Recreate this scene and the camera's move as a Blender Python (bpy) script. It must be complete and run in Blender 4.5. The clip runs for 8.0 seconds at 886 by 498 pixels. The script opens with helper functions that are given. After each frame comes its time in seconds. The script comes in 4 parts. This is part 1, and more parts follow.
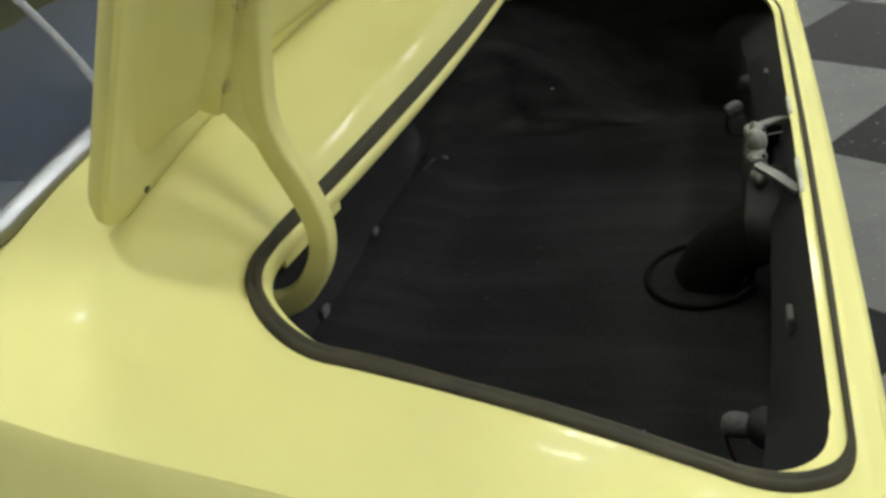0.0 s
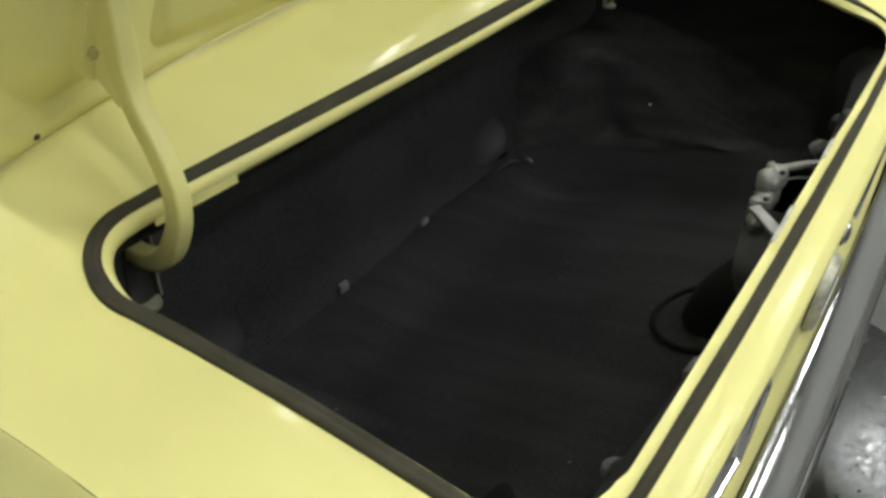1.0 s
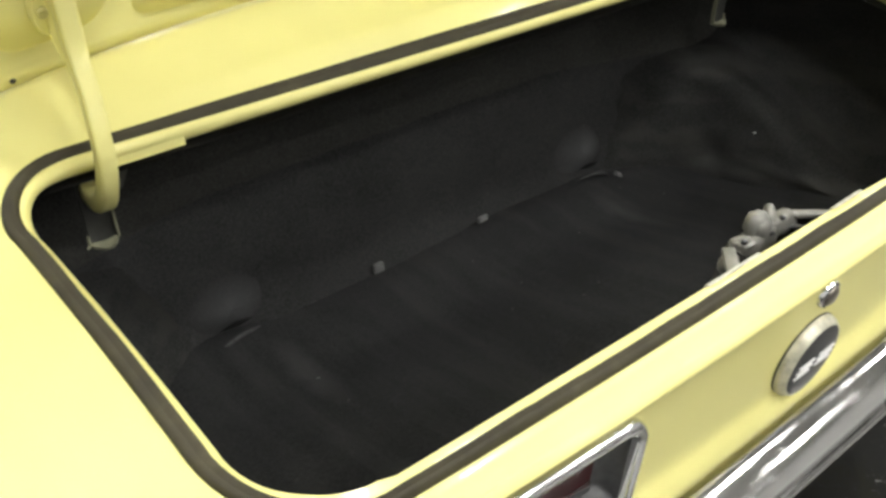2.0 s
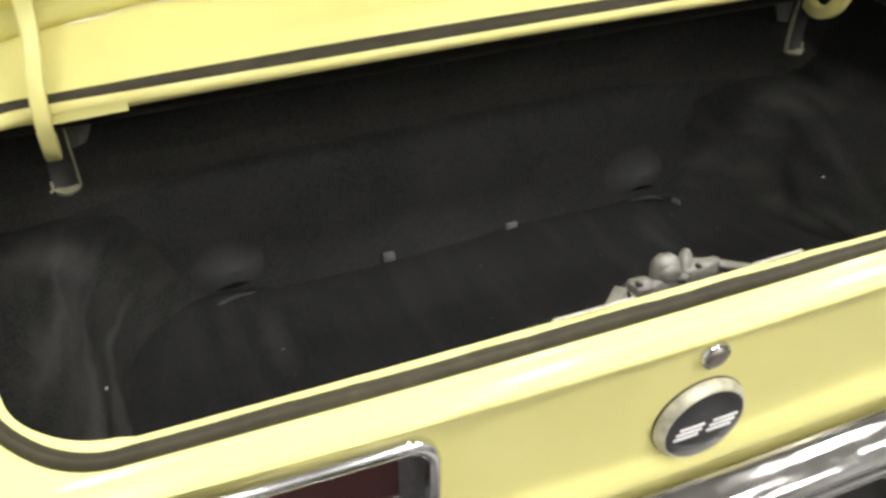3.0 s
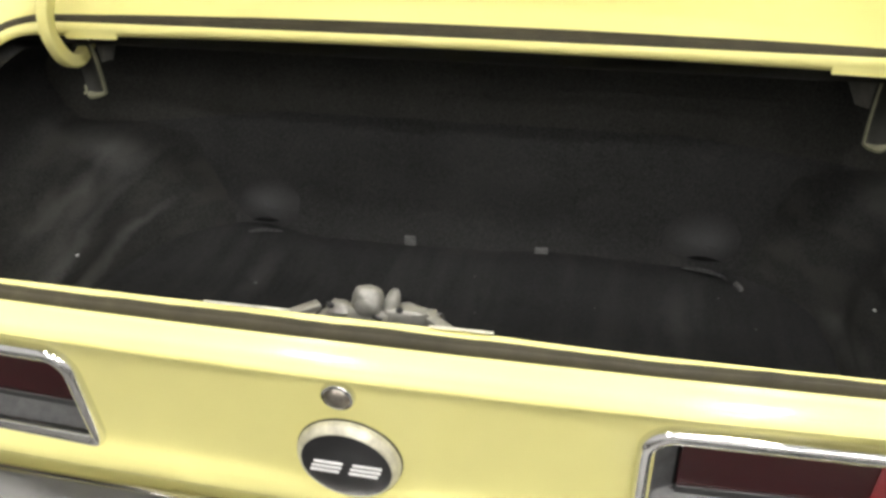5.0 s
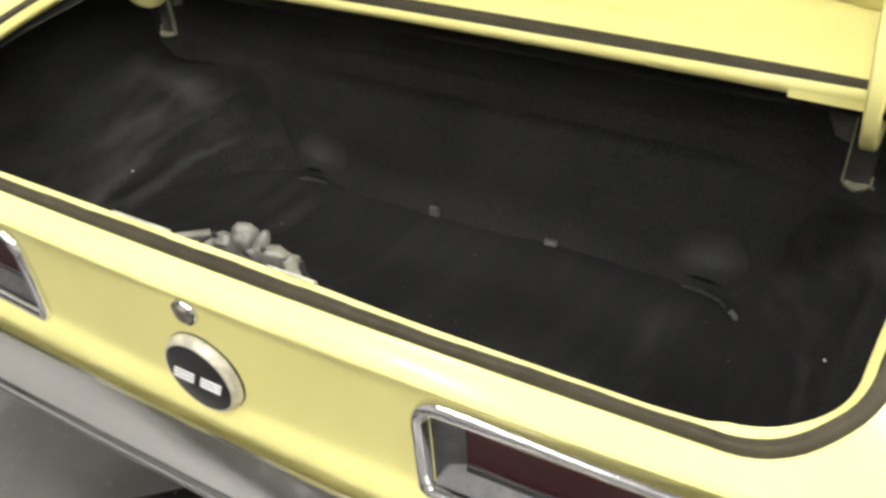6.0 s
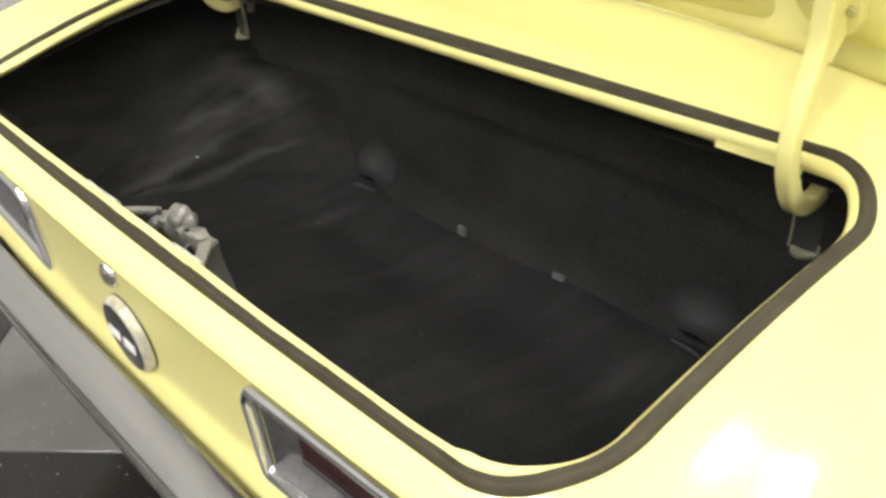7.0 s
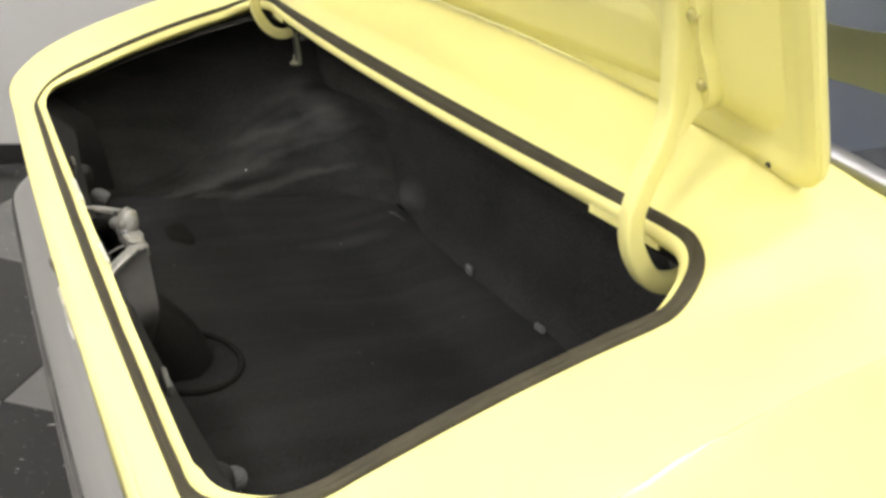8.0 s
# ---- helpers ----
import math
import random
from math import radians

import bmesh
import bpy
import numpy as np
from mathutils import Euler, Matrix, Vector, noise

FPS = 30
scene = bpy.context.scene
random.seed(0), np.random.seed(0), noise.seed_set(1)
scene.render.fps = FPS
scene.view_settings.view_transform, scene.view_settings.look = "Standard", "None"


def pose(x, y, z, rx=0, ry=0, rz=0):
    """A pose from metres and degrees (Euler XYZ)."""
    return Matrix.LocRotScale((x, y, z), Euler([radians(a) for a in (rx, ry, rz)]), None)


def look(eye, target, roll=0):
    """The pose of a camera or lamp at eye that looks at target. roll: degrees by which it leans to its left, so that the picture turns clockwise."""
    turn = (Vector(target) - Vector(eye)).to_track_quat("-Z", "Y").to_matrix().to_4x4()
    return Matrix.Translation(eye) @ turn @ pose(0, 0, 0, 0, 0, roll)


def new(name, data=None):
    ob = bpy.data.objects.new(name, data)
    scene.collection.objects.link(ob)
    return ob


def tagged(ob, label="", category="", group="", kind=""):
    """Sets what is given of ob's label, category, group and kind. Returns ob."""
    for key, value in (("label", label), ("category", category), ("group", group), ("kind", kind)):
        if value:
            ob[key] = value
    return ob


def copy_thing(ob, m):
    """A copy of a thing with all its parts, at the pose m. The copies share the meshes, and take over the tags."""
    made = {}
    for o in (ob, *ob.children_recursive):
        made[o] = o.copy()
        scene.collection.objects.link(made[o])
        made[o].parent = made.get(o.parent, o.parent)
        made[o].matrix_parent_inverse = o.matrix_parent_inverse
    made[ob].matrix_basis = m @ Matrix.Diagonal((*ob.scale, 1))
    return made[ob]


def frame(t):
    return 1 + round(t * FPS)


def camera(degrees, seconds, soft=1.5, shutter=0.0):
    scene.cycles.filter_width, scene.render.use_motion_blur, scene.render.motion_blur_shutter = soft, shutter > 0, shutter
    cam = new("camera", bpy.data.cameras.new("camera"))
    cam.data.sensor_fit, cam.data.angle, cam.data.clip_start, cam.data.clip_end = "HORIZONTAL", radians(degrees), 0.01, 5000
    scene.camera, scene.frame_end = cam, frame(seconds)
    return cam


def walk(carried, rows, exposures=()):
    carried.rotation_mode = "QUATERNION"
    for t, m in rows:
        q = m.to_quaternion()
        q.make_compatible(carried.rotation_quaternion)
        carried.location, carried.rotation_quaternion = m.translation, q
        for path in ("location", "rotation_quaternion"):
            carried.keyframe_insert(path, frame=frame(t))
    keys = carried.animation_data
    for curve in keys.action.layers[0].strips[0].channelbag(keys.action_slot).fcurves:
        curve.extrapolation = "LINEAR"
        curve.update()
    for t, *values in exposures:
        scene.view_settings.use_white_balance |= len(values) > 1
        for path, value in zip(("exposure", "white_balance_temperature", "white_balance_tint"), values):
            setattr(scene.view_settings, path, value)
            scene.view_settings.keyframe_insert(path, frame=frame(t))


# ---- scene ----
cam = camera(55.3, 8.0, soft=3.1)
PATH = [
    (0, (-0.971, 0.095, 1.194), (0.631, 0.769, 0.205), -13.6),
    (0.5, (-0.933, -0.034, 1.169), (0.584, 0.867, 0.227), -13.0),
    (1, (-0.861, -0.163, 1.143), (0.522, 0.971, 0.248), -11.9),
    (1.2, (-0.83, -0.203, 1.136), (0.499, 1.002, 0.253), -11.3),
    (2.3, (-0.61, -0.428, 1.084), (0.285, 1.178, 0.297), -8.7),
    (2.5, (-0.557, -0.459, 1.078), (0.254, 1.196, 0.301), -8.1),
    (3, (-0.412, -0.526, 1.063), (0.176, 1.23, 0.307), -6.5),
    (3.5, (-0.275, -0.567, 1.054), (0.076, 1.258, 0.315), -4.7),
    (4, (-0.121, -0.592, 1.053), (-0.019, 1.266, 0.319), -2.8),
    (4.5, (0.039, -0.594, 1.048), (-0.092, 1.264, 0.321), -0.8),
    (5, (0.208, -0.575, 1.051), (-0.175, 1.245, 0.316), 0.9),
    (5.2, (0.271, -0.56, 1.056), (-0.208, 1.233, 0.309), 1.7),
    (6.3, (0.62, -0.464, 1.068), (-0.384, 1.073, 0.277), 6.0),
    (6.5, (0.67, -0.431, 1.073), (-0.423, 1.048, 0.287), 6.3),
    (7, (0.787, -0.339, 1.091), (-0.471, 1.007, 0.311), 7.7),
    (7.5, (0.889, -0.232, 1.116), (-0.518, 0.95, 0.325), 8.9),
    (8, (0.976, -0.103, 1.147), (-0.572, 0.899, 0.373), 9.7),
]
walk(cam, [(t, look(eye, target, roll)) for t, eye, target, roll in PATH],
     exposures=[(0, -0.80, 6200, 4), (1.2, -0.74, 6200, 6), (2.3, 0.1, 6450, 11), (4.0, 0.14, 6500, 12), (8.0, 0.12, 6500, 14)])

# ---------------------------------------------------------------- world and exposure
scene.view_settings.exposure = 0.0
world = bpy.data.worlds.new("hall_air")
scene.world = world
world.use_nodes = True
world.node_tree.nodes["Background"].inputs[0].default_value = (0.8, 0.85, 1.0, 1)
world.node_tree.nodes["Background"].inputs[1].default_value = 0.05
LAMP_STRENGTH = 103.0


# ---------------------------------------------------------------- materials
def material(name, colour, rough=0.5, metal=0.0, coat=0.0, ior=1.5):
    m = bpy.data.materials.new(name)
    m.use_nodes = True
    b = m.node_tree.nodes["Principled BSDF"]
    b.inputs["Base Color"].default_value = (*colour, 1)
    b.inputs["Roughness"].default_value = rough
    b.inputs["Metallic"].default_value = metal
    b.inputs["Coat Weight"].default_value = coat
    b.inputs["Coat Roughness"].default_value = 0.15
    b.inputs["IOR"].default_value = ior
    return m


def noise_node(m, scale, detail=4.0, rough=0.6, stretch=(1, 1, 1)):
    t = m.node_tree
    co = t.nodes.new("ShaderNodeTexCoord")
    mp = t.nodes.new("ShaderNodeMapping")
    mp.inputs["Scale"].default_value = stretch
    n = t.nodes.new("ShaderNodeTexNoise")
    n.inputs["Scale"].default_value = scale
    n.inputs["Detail"].default_value = detail
    n.inputs["Roughness"].default_value = rough
    t.links.new(co.outputs["Object"], mp.inputs[0])
    t.links.new(mp.outputs[0], n.inputs["Vector"])
    return n


def ramp(m, source, stops):
    r = m.node_tree.nodes.new("ShaderNodeValToRGB")
    e = r.color_ramp.elements
    while len(e) < len(stops):
        e.new(0.5)
    for k, (p, c) in zip(e, stops):
        k.position, k.color = p, (*c, 1)
    m.node_tree.links.new(source, r.inputs[0])
    return r.outputs[0]


def blend(m, fac, a, b, mode="MIX"):
    x = m.node_tree.nodes.new("ShaderNodeMix")
    x.data_type, x.blend_type = "RGBA", mode
    for k, s in ((0, fac), (6, a), (7, b)):
        if isinstance(s, (int, float)):
            x.inputs[k].default_value = s
        elif isinstance(s, tuple):
            x.inputs[k].default_value = (*s, 1)
        else:
            m.node_tree.links.new(s, x.inputs[k])
    return x.outputs[2]


def put(m, socket, value):
    m.node_tree.links.new(value, m.node_tree.nodes["Principled BSDF"].inputs[socket])


def bump(m, source, strength, distance):
    b = m.node_tree.nodes.new("ShaderNodeBump")
    b.inputs["Strength"].default_value = strength
    b.inputs["Distance"].default_value = distance
    m.node_tree.links.new(source, b.inputs["Height"])
    put(m, "Normal", b.outputs[0])


def grey(v):
    return (v, v, v)


def paint_material(name, colour, rough=0.42, coat=0.32):
    """Solid enamel with faint clouding, dust and orange peel."""
    m = material(name, colour, rough, 0, coat)
    m.node_tree.nodes["Principled BSDF"].inputs["Specular IOR Level"].default_value = 0.14
    m.node_tree.nodes["Principled BSDF"].inputs["Coat Roughness"].default_value = 0.13
    big, fine = noise_node(m, 5.0, 3), noise_node(m, 420.0, 2)
    c = ramp(m, big.outputs[0], [(0.3, tuple(v * 0.95 for v in colour)), (0.7, tuple(min(1, v * 1.03) for v in colour))])
    dust = ramp(m, noise_node(m, 160.0, 3, 0.7).outputs[0], [(0.68, grey(0)), (0.8, grey(1))])
    put(m, "Base Color", blend(m, blend(m, 0.25, grey(0), dust, "MIX"), c, (0.72, 0.69, 0.48)))
    put(m, "Roughness", ramp(m, big.outputs[0], [(0.3, grey(rough * 0.85)), (0.75, grey(rough * 1.2))]))
    bump(m, fine.outputs[0], 0.03, 0.001)
    return m


def rubber_material():
    m = material("aged_rubber", (0.06, 0.055, 0.045), 0.6)
    m.node_tree.nodes["Principled BSDF"].inputs["Specular IOR Level"].default_value = 0.2
    n, f = noise_node(m, 22.0, 5), noise_node(m, 300.0, 3)
    put(m, "Base Color", ramp(m, n.outputs[0], [(0.3, (0.030, 0.026, 0.016)), (0.62, (0.053, 0.047, 0.029)), (0.8, (0.082, 0.073, 0.047))]))
    put(m, "Roughness", ramp(m, n.outputs[0], [(0.3, grey(0.5)), (0.7, grey(0.75))]))
    bump(m, f.outputs[0], 0.3, 0.0006)
    return m


def felt_material(name, dark, light, fleck=0.0):
    """Charcoal fibre mat: clumped tone, nap and, where asked, pale lint."""
    m = material(name, dark, 0.95)
    m.node_tree.nodes["Principled BSDF"].inputs["Specular IOR Level"].default_value = 0.15
    big, fine = noise_node(m, 7.0, 5, 0.65), noise_node(m, 330.0, 4, 0.7)
    c = ramp(m, big.outputs[0], [(0.32, dark), (0.72, light)])
    c = blend(m, 0.5, c, ramp(m, fine.outputs[0], [(0.35, tuple(v * 0.45 for v in dark)), (0.7, tuple(v * 1.5 for v in light))]))
    if fleck:
        spot = ramp(m, noise_node(m, 90.0, 2, 0.4).outputs[0], [(fleck, grey(0)), (fleck + 0.02, grey(1))])
        c = blend(m, spot, c, (0.2, 0.2, 0.19))
    put(m, "Base Color", c)
    bump(m, fine.outputs[0], 0.6, 0.002)
    return m


def chrome_material(name="chrome", rough=0.07, colour=(0.78, 0.78, 0.77)):
    m = material(name, colour, rough, 1.0)
    n = noise_node(m, 35.0, 5, 0.7)
    put(m, "Roughness", ramp(m, n.outputs[0], [(0.4, grey(rough)), (0.75, grey(rough + 0.12))]))
    bump(m, noise_node(m, 14.0, 2).outputs[0], 0.05, 0.002)
    return m


def cast_material(name, colour, rough=0.5, metal=0.3):
    m = material(name, colour, rough, metal)
    n = noise_node(m, 60.0, 5, 0.7)
    put(m, "Base Color", ramp(m, n.outputs[0], [(0.3, tuple(v * 0.6 for v in colour)), (0.6, colour), (0.8, tuple(min(1, v * 1.25) for v in colour))]))
    bump(m, noise_node(m, 200.0, 3).outputs[0], 0.25, 0.001)
    return m


def tile_material(name, dark, light, grit=0.70):
    """Sealed floor tile: clouded, scuffed, with grit."""
    m = material(name, dark, 0.22)
    info = m.node_tree.nodes.new("ShaderNodeObjectInfo")
    big, fine = noise_node(m, 3.5, 5, 0.7), noise_node(m, 70.0, 4, 0.7)
    c = ramp(m, big.outputs[0], [(0.25, dark), (0.8, light)])
    c = blend(m, 0.25, c, ramp(m, info.outputs["Random"], [(0, tuple(v * 0.75 for v in dark)), (1, tuple(v * 1.25 for v in light))]))
    spot = ramp(m, noise_node(m, 55.0, 3, 0.5).outputs[0], [(grit, grey(0)), (grit + 0.035, grey(1))])
    c = blend(m, spot, c, (0.42, 0.41, 0.39))
    put(m, "Base Color", c)
    put(m, "Roughness", ramp(m, fine.outputs[0], [(0.3, grey(0.10)), (0.75, grey(0.32))]))
    bump(m, fine.outputs[0], 0.08, 0.001)
    return m


def plaster_material(name, colour):
    m = material(name, colour, 0.8)
    n = noise_node(m, 2.2, 5, 0.6)
    put(m, "Base Color", ramp(m, n.outputs[0], [(0.25, tuple(v * 0.9 for v in colour)), (0.75, colour)]))
    bump(m, noise_node(m, 90.0, 4).outputs[0], 0.15, 0.002)
    return m


def glass_material():
    m = material("tinted_glass", (0.70, 0.75, 0.82), 0.02, 0, 0, 1.5)
    m.node_tree.nodes["Principled BSDF"].inputs["Transmission Weight"].default_value = 1.0
    return m


def emitting(name, colour, strength):
    m = bpy.data.materials.new(name)
    m.use_nodes = True
    b = m.node_tree.nodes["Principled BSDF"]
    b.inputs["Base Color"].default_value = (*colour, 1)
    b.inputs["Emission Color"].default_value = (*colour, 1)
    b.inputs["Emission Strength"].default_value = strength
    return m


YELLOW = (0.735, 0.685, 0.268)
M_paint = paint_material("butter_yellow_enamel", YELLOW)
M_rubber = rubber_material()
M_mat = felt_material("charcoal_mat", (0.0145, 0.0145, 0.0148), (0.029, 0.029, 0.029), 0.80)
M_upper = felt_material("olive_grey_board", (0.027, 0.0268, 0.024), (0.056, 0.055, 0.050))
M_lining = felt_material("charcoal_lining", (0.019, 0.019, 0.0188), (0.044, 0.044, 0.043))
M_bulge_shade = felt_material("bulge_shade_black", (0.004, 0.004, 0.004), (0.008, 0.008, 0.008))
M_hose = felt_material("black_hose_rubber", (0.007, 0.0065, 0.006), (0.016, 0.015, 0.013))
M_lump = felt_material("worn_grey_lining", (0.04, 0.04, 0.04), (0.085, 0.085, 0.085))


def bulge_material():
    """Lining coloured paler over a swelling, for rubbing and the light it catches."""
    m = felt_material("pale_bulge_lining", (0.019, 0.019, 0.0188), (0.044, 0.044, 0.043))
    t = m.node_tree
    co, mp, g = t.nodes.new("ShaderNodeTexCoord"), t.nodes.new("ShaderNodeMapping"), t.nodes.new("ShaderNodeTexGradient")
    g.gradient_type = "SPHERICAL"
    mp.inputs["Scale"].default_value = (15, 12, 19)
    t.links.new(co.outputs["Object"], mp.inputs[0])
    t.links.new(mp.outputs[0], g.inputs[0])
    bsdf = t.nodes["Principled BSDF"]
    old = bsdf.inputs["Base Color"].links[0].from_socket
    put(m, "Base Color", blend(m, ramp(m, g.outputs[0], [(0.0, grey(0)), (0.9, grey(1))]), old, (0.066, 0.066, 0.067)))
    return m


def pale_marks(m, places, colour):
    """Pale marks: each a place, a reach along x, y and z, a strength and a lean in degrees."""
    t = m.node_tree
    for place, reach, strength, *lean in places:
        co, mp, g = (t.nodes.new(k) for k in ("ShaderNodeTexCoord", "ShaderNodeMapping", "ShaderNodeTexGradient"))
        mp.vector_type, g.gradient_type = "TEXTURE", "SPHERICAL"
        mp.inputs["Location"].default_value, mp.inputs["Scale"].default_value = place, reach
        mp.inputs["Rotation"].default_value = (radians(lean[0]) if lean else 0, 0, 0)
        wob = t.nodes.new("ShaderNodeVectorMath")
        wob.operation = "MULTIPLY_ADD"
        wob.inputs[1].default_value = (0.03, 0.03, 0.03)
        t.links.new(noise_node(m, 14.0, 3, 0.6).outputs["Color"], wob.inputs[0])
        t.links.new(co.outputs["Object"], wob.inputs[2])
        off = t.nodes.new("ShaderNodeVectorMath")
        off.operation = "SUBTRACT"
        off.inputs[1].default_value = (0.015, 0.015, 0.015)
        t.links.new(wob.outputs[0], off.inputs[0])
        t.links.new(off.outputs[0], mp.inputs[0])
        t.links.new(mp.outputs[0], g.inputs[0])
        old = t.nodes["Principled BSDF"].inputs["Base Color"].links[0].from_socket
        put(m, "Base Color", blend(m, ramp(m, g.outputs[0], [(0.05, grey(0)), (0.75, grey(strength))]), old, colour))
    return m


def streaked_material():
    """Lining in long pale streaks, with light on the wheelhouses painted in as paler bands and patches."""
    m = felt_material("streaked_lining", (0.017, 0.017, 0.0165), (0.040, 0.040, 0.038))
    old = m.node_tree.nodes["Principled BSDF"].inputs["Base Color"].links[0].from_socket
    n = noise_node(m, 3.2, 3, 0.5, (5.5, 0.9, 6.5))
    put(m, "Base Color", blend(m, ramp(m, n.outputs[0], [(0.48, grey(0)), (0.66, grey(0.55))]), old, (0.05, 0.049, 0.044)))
    # bands paint the lit slope of the left wheelhouse, patches its lit tops
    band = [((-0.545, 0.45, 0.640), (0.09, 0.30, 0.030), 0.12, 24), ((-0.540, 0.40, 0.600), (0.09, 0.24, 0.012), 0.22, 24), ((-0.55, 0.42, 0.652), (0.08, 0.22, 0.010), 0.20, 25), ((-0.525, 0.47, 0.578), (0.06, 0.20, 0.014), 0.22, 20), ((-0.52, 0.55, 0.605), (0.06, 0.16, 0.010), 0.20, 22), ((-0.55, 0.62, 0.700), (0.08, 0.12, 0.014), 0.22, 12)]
    return pale_marks(m, [((-0.565, 0.55, 0.722), (0.075, 0.060, 0.045), 0.25), ((0.565, 0.57, 0.722), (0.06, 0.06, 0.036), 0.22), ((0.515, 0.50, 0.56), (0.03, 0.16, 0.02), 0.28)] + band, (0.14, 0.14, 0.134))


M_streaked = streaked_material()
streaks = ramp(M_mat, noise_node(M_mat, 3.0, 4, 0.6, (7.0, 0.8, 3.0)).outputs[0], [(0.46, grey(0)), (0.70, grey(0.38))])
put(M_mat, "Base Color", blend(M_mat, streaks, M_mat.node_tree.nodes["Principled BSDF"].inputs["Base Color"].links[0].from_socket, (0.046, 0.046, 0.044)))
pale_marks(M_mat, [((s * 0.31, 0.52, 0.535), (0.025, 0.12, 0.05), 0.5) for s in (1, -1)], (0.06, 0.06, 0.058))
M_bulge = bulge_material()
M_bare = cast_material("bare_primer", (0.56, 0.55, 0.44), 0.5, 0.0)
M_tab = felt_material("pale_grey_tab", (0.10, 0.10, 0.10), (0.18, 0.18, 0.175))
M_chrome = chrome_material()
M_bumper = chrome_material("worn_bumper_chrome", 0.08, (0.58, 0.57, 0.55))
M_dull_chrome = chrome_material("dulled_chrome", 0.38, (0.26, 0.26, 0.265))
M_cast = cast_material("bare_cast_metal", (0.23, 0.225, 0.20), 0.38)
M_plate = cast_material("dull_grey_steel", (0.030, 0.028, 0.025), 0.6, 0.1)
M_cast_dark = cast_material("worn_dark_metal", (0.30, 0.27, 0.23), 0.32, 0.8)
M_bracket = cast_material("oversprayed_steel", (0.26, 0.26, 0.17), 0.55, 0.1)
M_web_shade = cast_material("shaded_web_steel", (0.035, 0.035, 0.030), 0.6, 0.1)
M_mount = cast_material("mottled_steel", (0.085, 0.083, 0.072), 0.6, 0.1)
M_black_steel = cast_material("black_steel", (0.014, 0.014, 0.014), 0.75, 0.0)
M_bolt = cast_material("chipped_yellow_bolt", (0.58, 0.53, 0.20), 0.5, 0.0)
M_black = material("satin_black", (0.012, 0.012, 0.013), 0.35, 0, 0.3)
M_white = material("white_enamel", (0.8, 0.8, 0.78), 0.35)
M_beige = cast_material("silver_beige_ring", (0.62, 0.60, 0.47), 0.35, 0.3)
M_red = material("ruby_plastic", (0.032, 0.0016, 0.003), 0.42, 0, 0.05)
M_red.node_tree.nodes["Principled BSDF"].inputs["Specular IOR Level"].default_value = 0.2
M_red_bright = material("bright_ruby_plastic", (0.22, 0.004, 0.010), 0.25, 0, 0.15)
M_smoke = material("smoke_grey_plastic", (0.036, 0.036, 0.036), 0.4, 0, 0.05)
M_bucket = cast_material("grey_lamp_housing", (0.11, 0.11, 0.11), 0.4, 0.3)
M_glass = glass_material()
M_tile_dark = tile_material("dark_tile", (0.012, 0.012, 0.012), (0.026, 0.025, 0.024))
M_tile_grey = tile_material("grey_tile", (0.115, 0.113, 0.109), (0.19, 0.186, 0.178), 0.8)
M_grout = tile_material("grout", (0.03, 0.03, 0.03), (0.06, 0.06, 0.06))
M_wall = plaster_material("pale_grey_wall", (0.45, 0.45, 0.445))
M_ceiling = plaster_material("white_ceiling", (0.45, 0.45, 0.44))
M_light = emitting("lamp_diffuser", (1.0, 0.985, 0.94), LAMP_STRENGTH)
M_reflection = cast_material("pale_reflection", (0.55, 0.50, 0.44), 0.5, 0.0)
M_tyre = cast_material("tyre_rubber", (0.02, 0.02, 0.02), 0.8, 0.0)
M_vinyl = cast_material("grey_blue_vinyl", (0.055, 0.06, 0.085), 0.28, 0.0)


# ---------------------------------------------------------------- mesh helpers
def mesh_data(name, verts, faces, mat, sharp=38, smooth=True):
    me = bpy.data.meshes.new(name)
    me.from_pydata([tuple(v) for v in verts], [], faces)
    bm = bmesh.new()
    bm.from_mesh(me)
    bmesh.ops.remove_doubles(bm, verts=bm.verts, dist=1e-5)
    bmesh.ops.recalc_face_normals(bm, faces=bm.faces)
    bm.to_mesh(me)
    bm.free()
    me.materials.append(mat)
    if smooth:
        me.shade_smooth()
        me.set_sharp_from_angle(angle=radians(sharp))
    return me


def part(name, data, parent=None, label="", m=None):
    ob = new(name, data)
    ob.parent = parent
    if m is not None:
        ob.matrix_basis = m
    return tagged(ob, label)


def group_of(name, parent=None, m=None, label=""):
    return part(name, None, parent, label, m)


def lattice(rows, closed=False, caps=False):
    """Vertices and quads of rows of equally many points; closed: each row is a ring."""
    n, verts, faces = len(rows[0]), [p for r in rows for p in r], []
    for i in range(len(rows) - 1):
        for j in range(n if closed else n - 1):
            k = (j + 1) % n
            faces.append((i * n + j, i * n + k, (i + 1) * n + k, (i + 1) * n + j))
    if caps:
        faces += [tuple(range(n)), tuple((len(rows) - 1) * n + j for j in range(n))]
    return verts, faces


def slab(rows, normal_shift):
    """A lattice given thickness by a shift of each vertex, with closed edges."""
    n, m = len(rows[0]), len(rows)
    top = [Vector(p) for r in rows for p in r]
    low = [p + Vector(normal_shift) for p in top]
    _, f = lattice(rows)
    k = len(top)
    faces = f + [tuple(v + k for v in reversed(q)) for q in f]
    rim = [j for j in range(n)] + [i * n + n - 1 for i in range(1, m)] + [(m - 1) * n + j for j in range(n - 2, -1, -1)] + [i * n for i in range(m - 2, 0, -1)]
    for a, b in zip(rim, rim[1:] + rim[:1]):
        faces.append((a, b, b + k, a + k))
    return top + low, faces


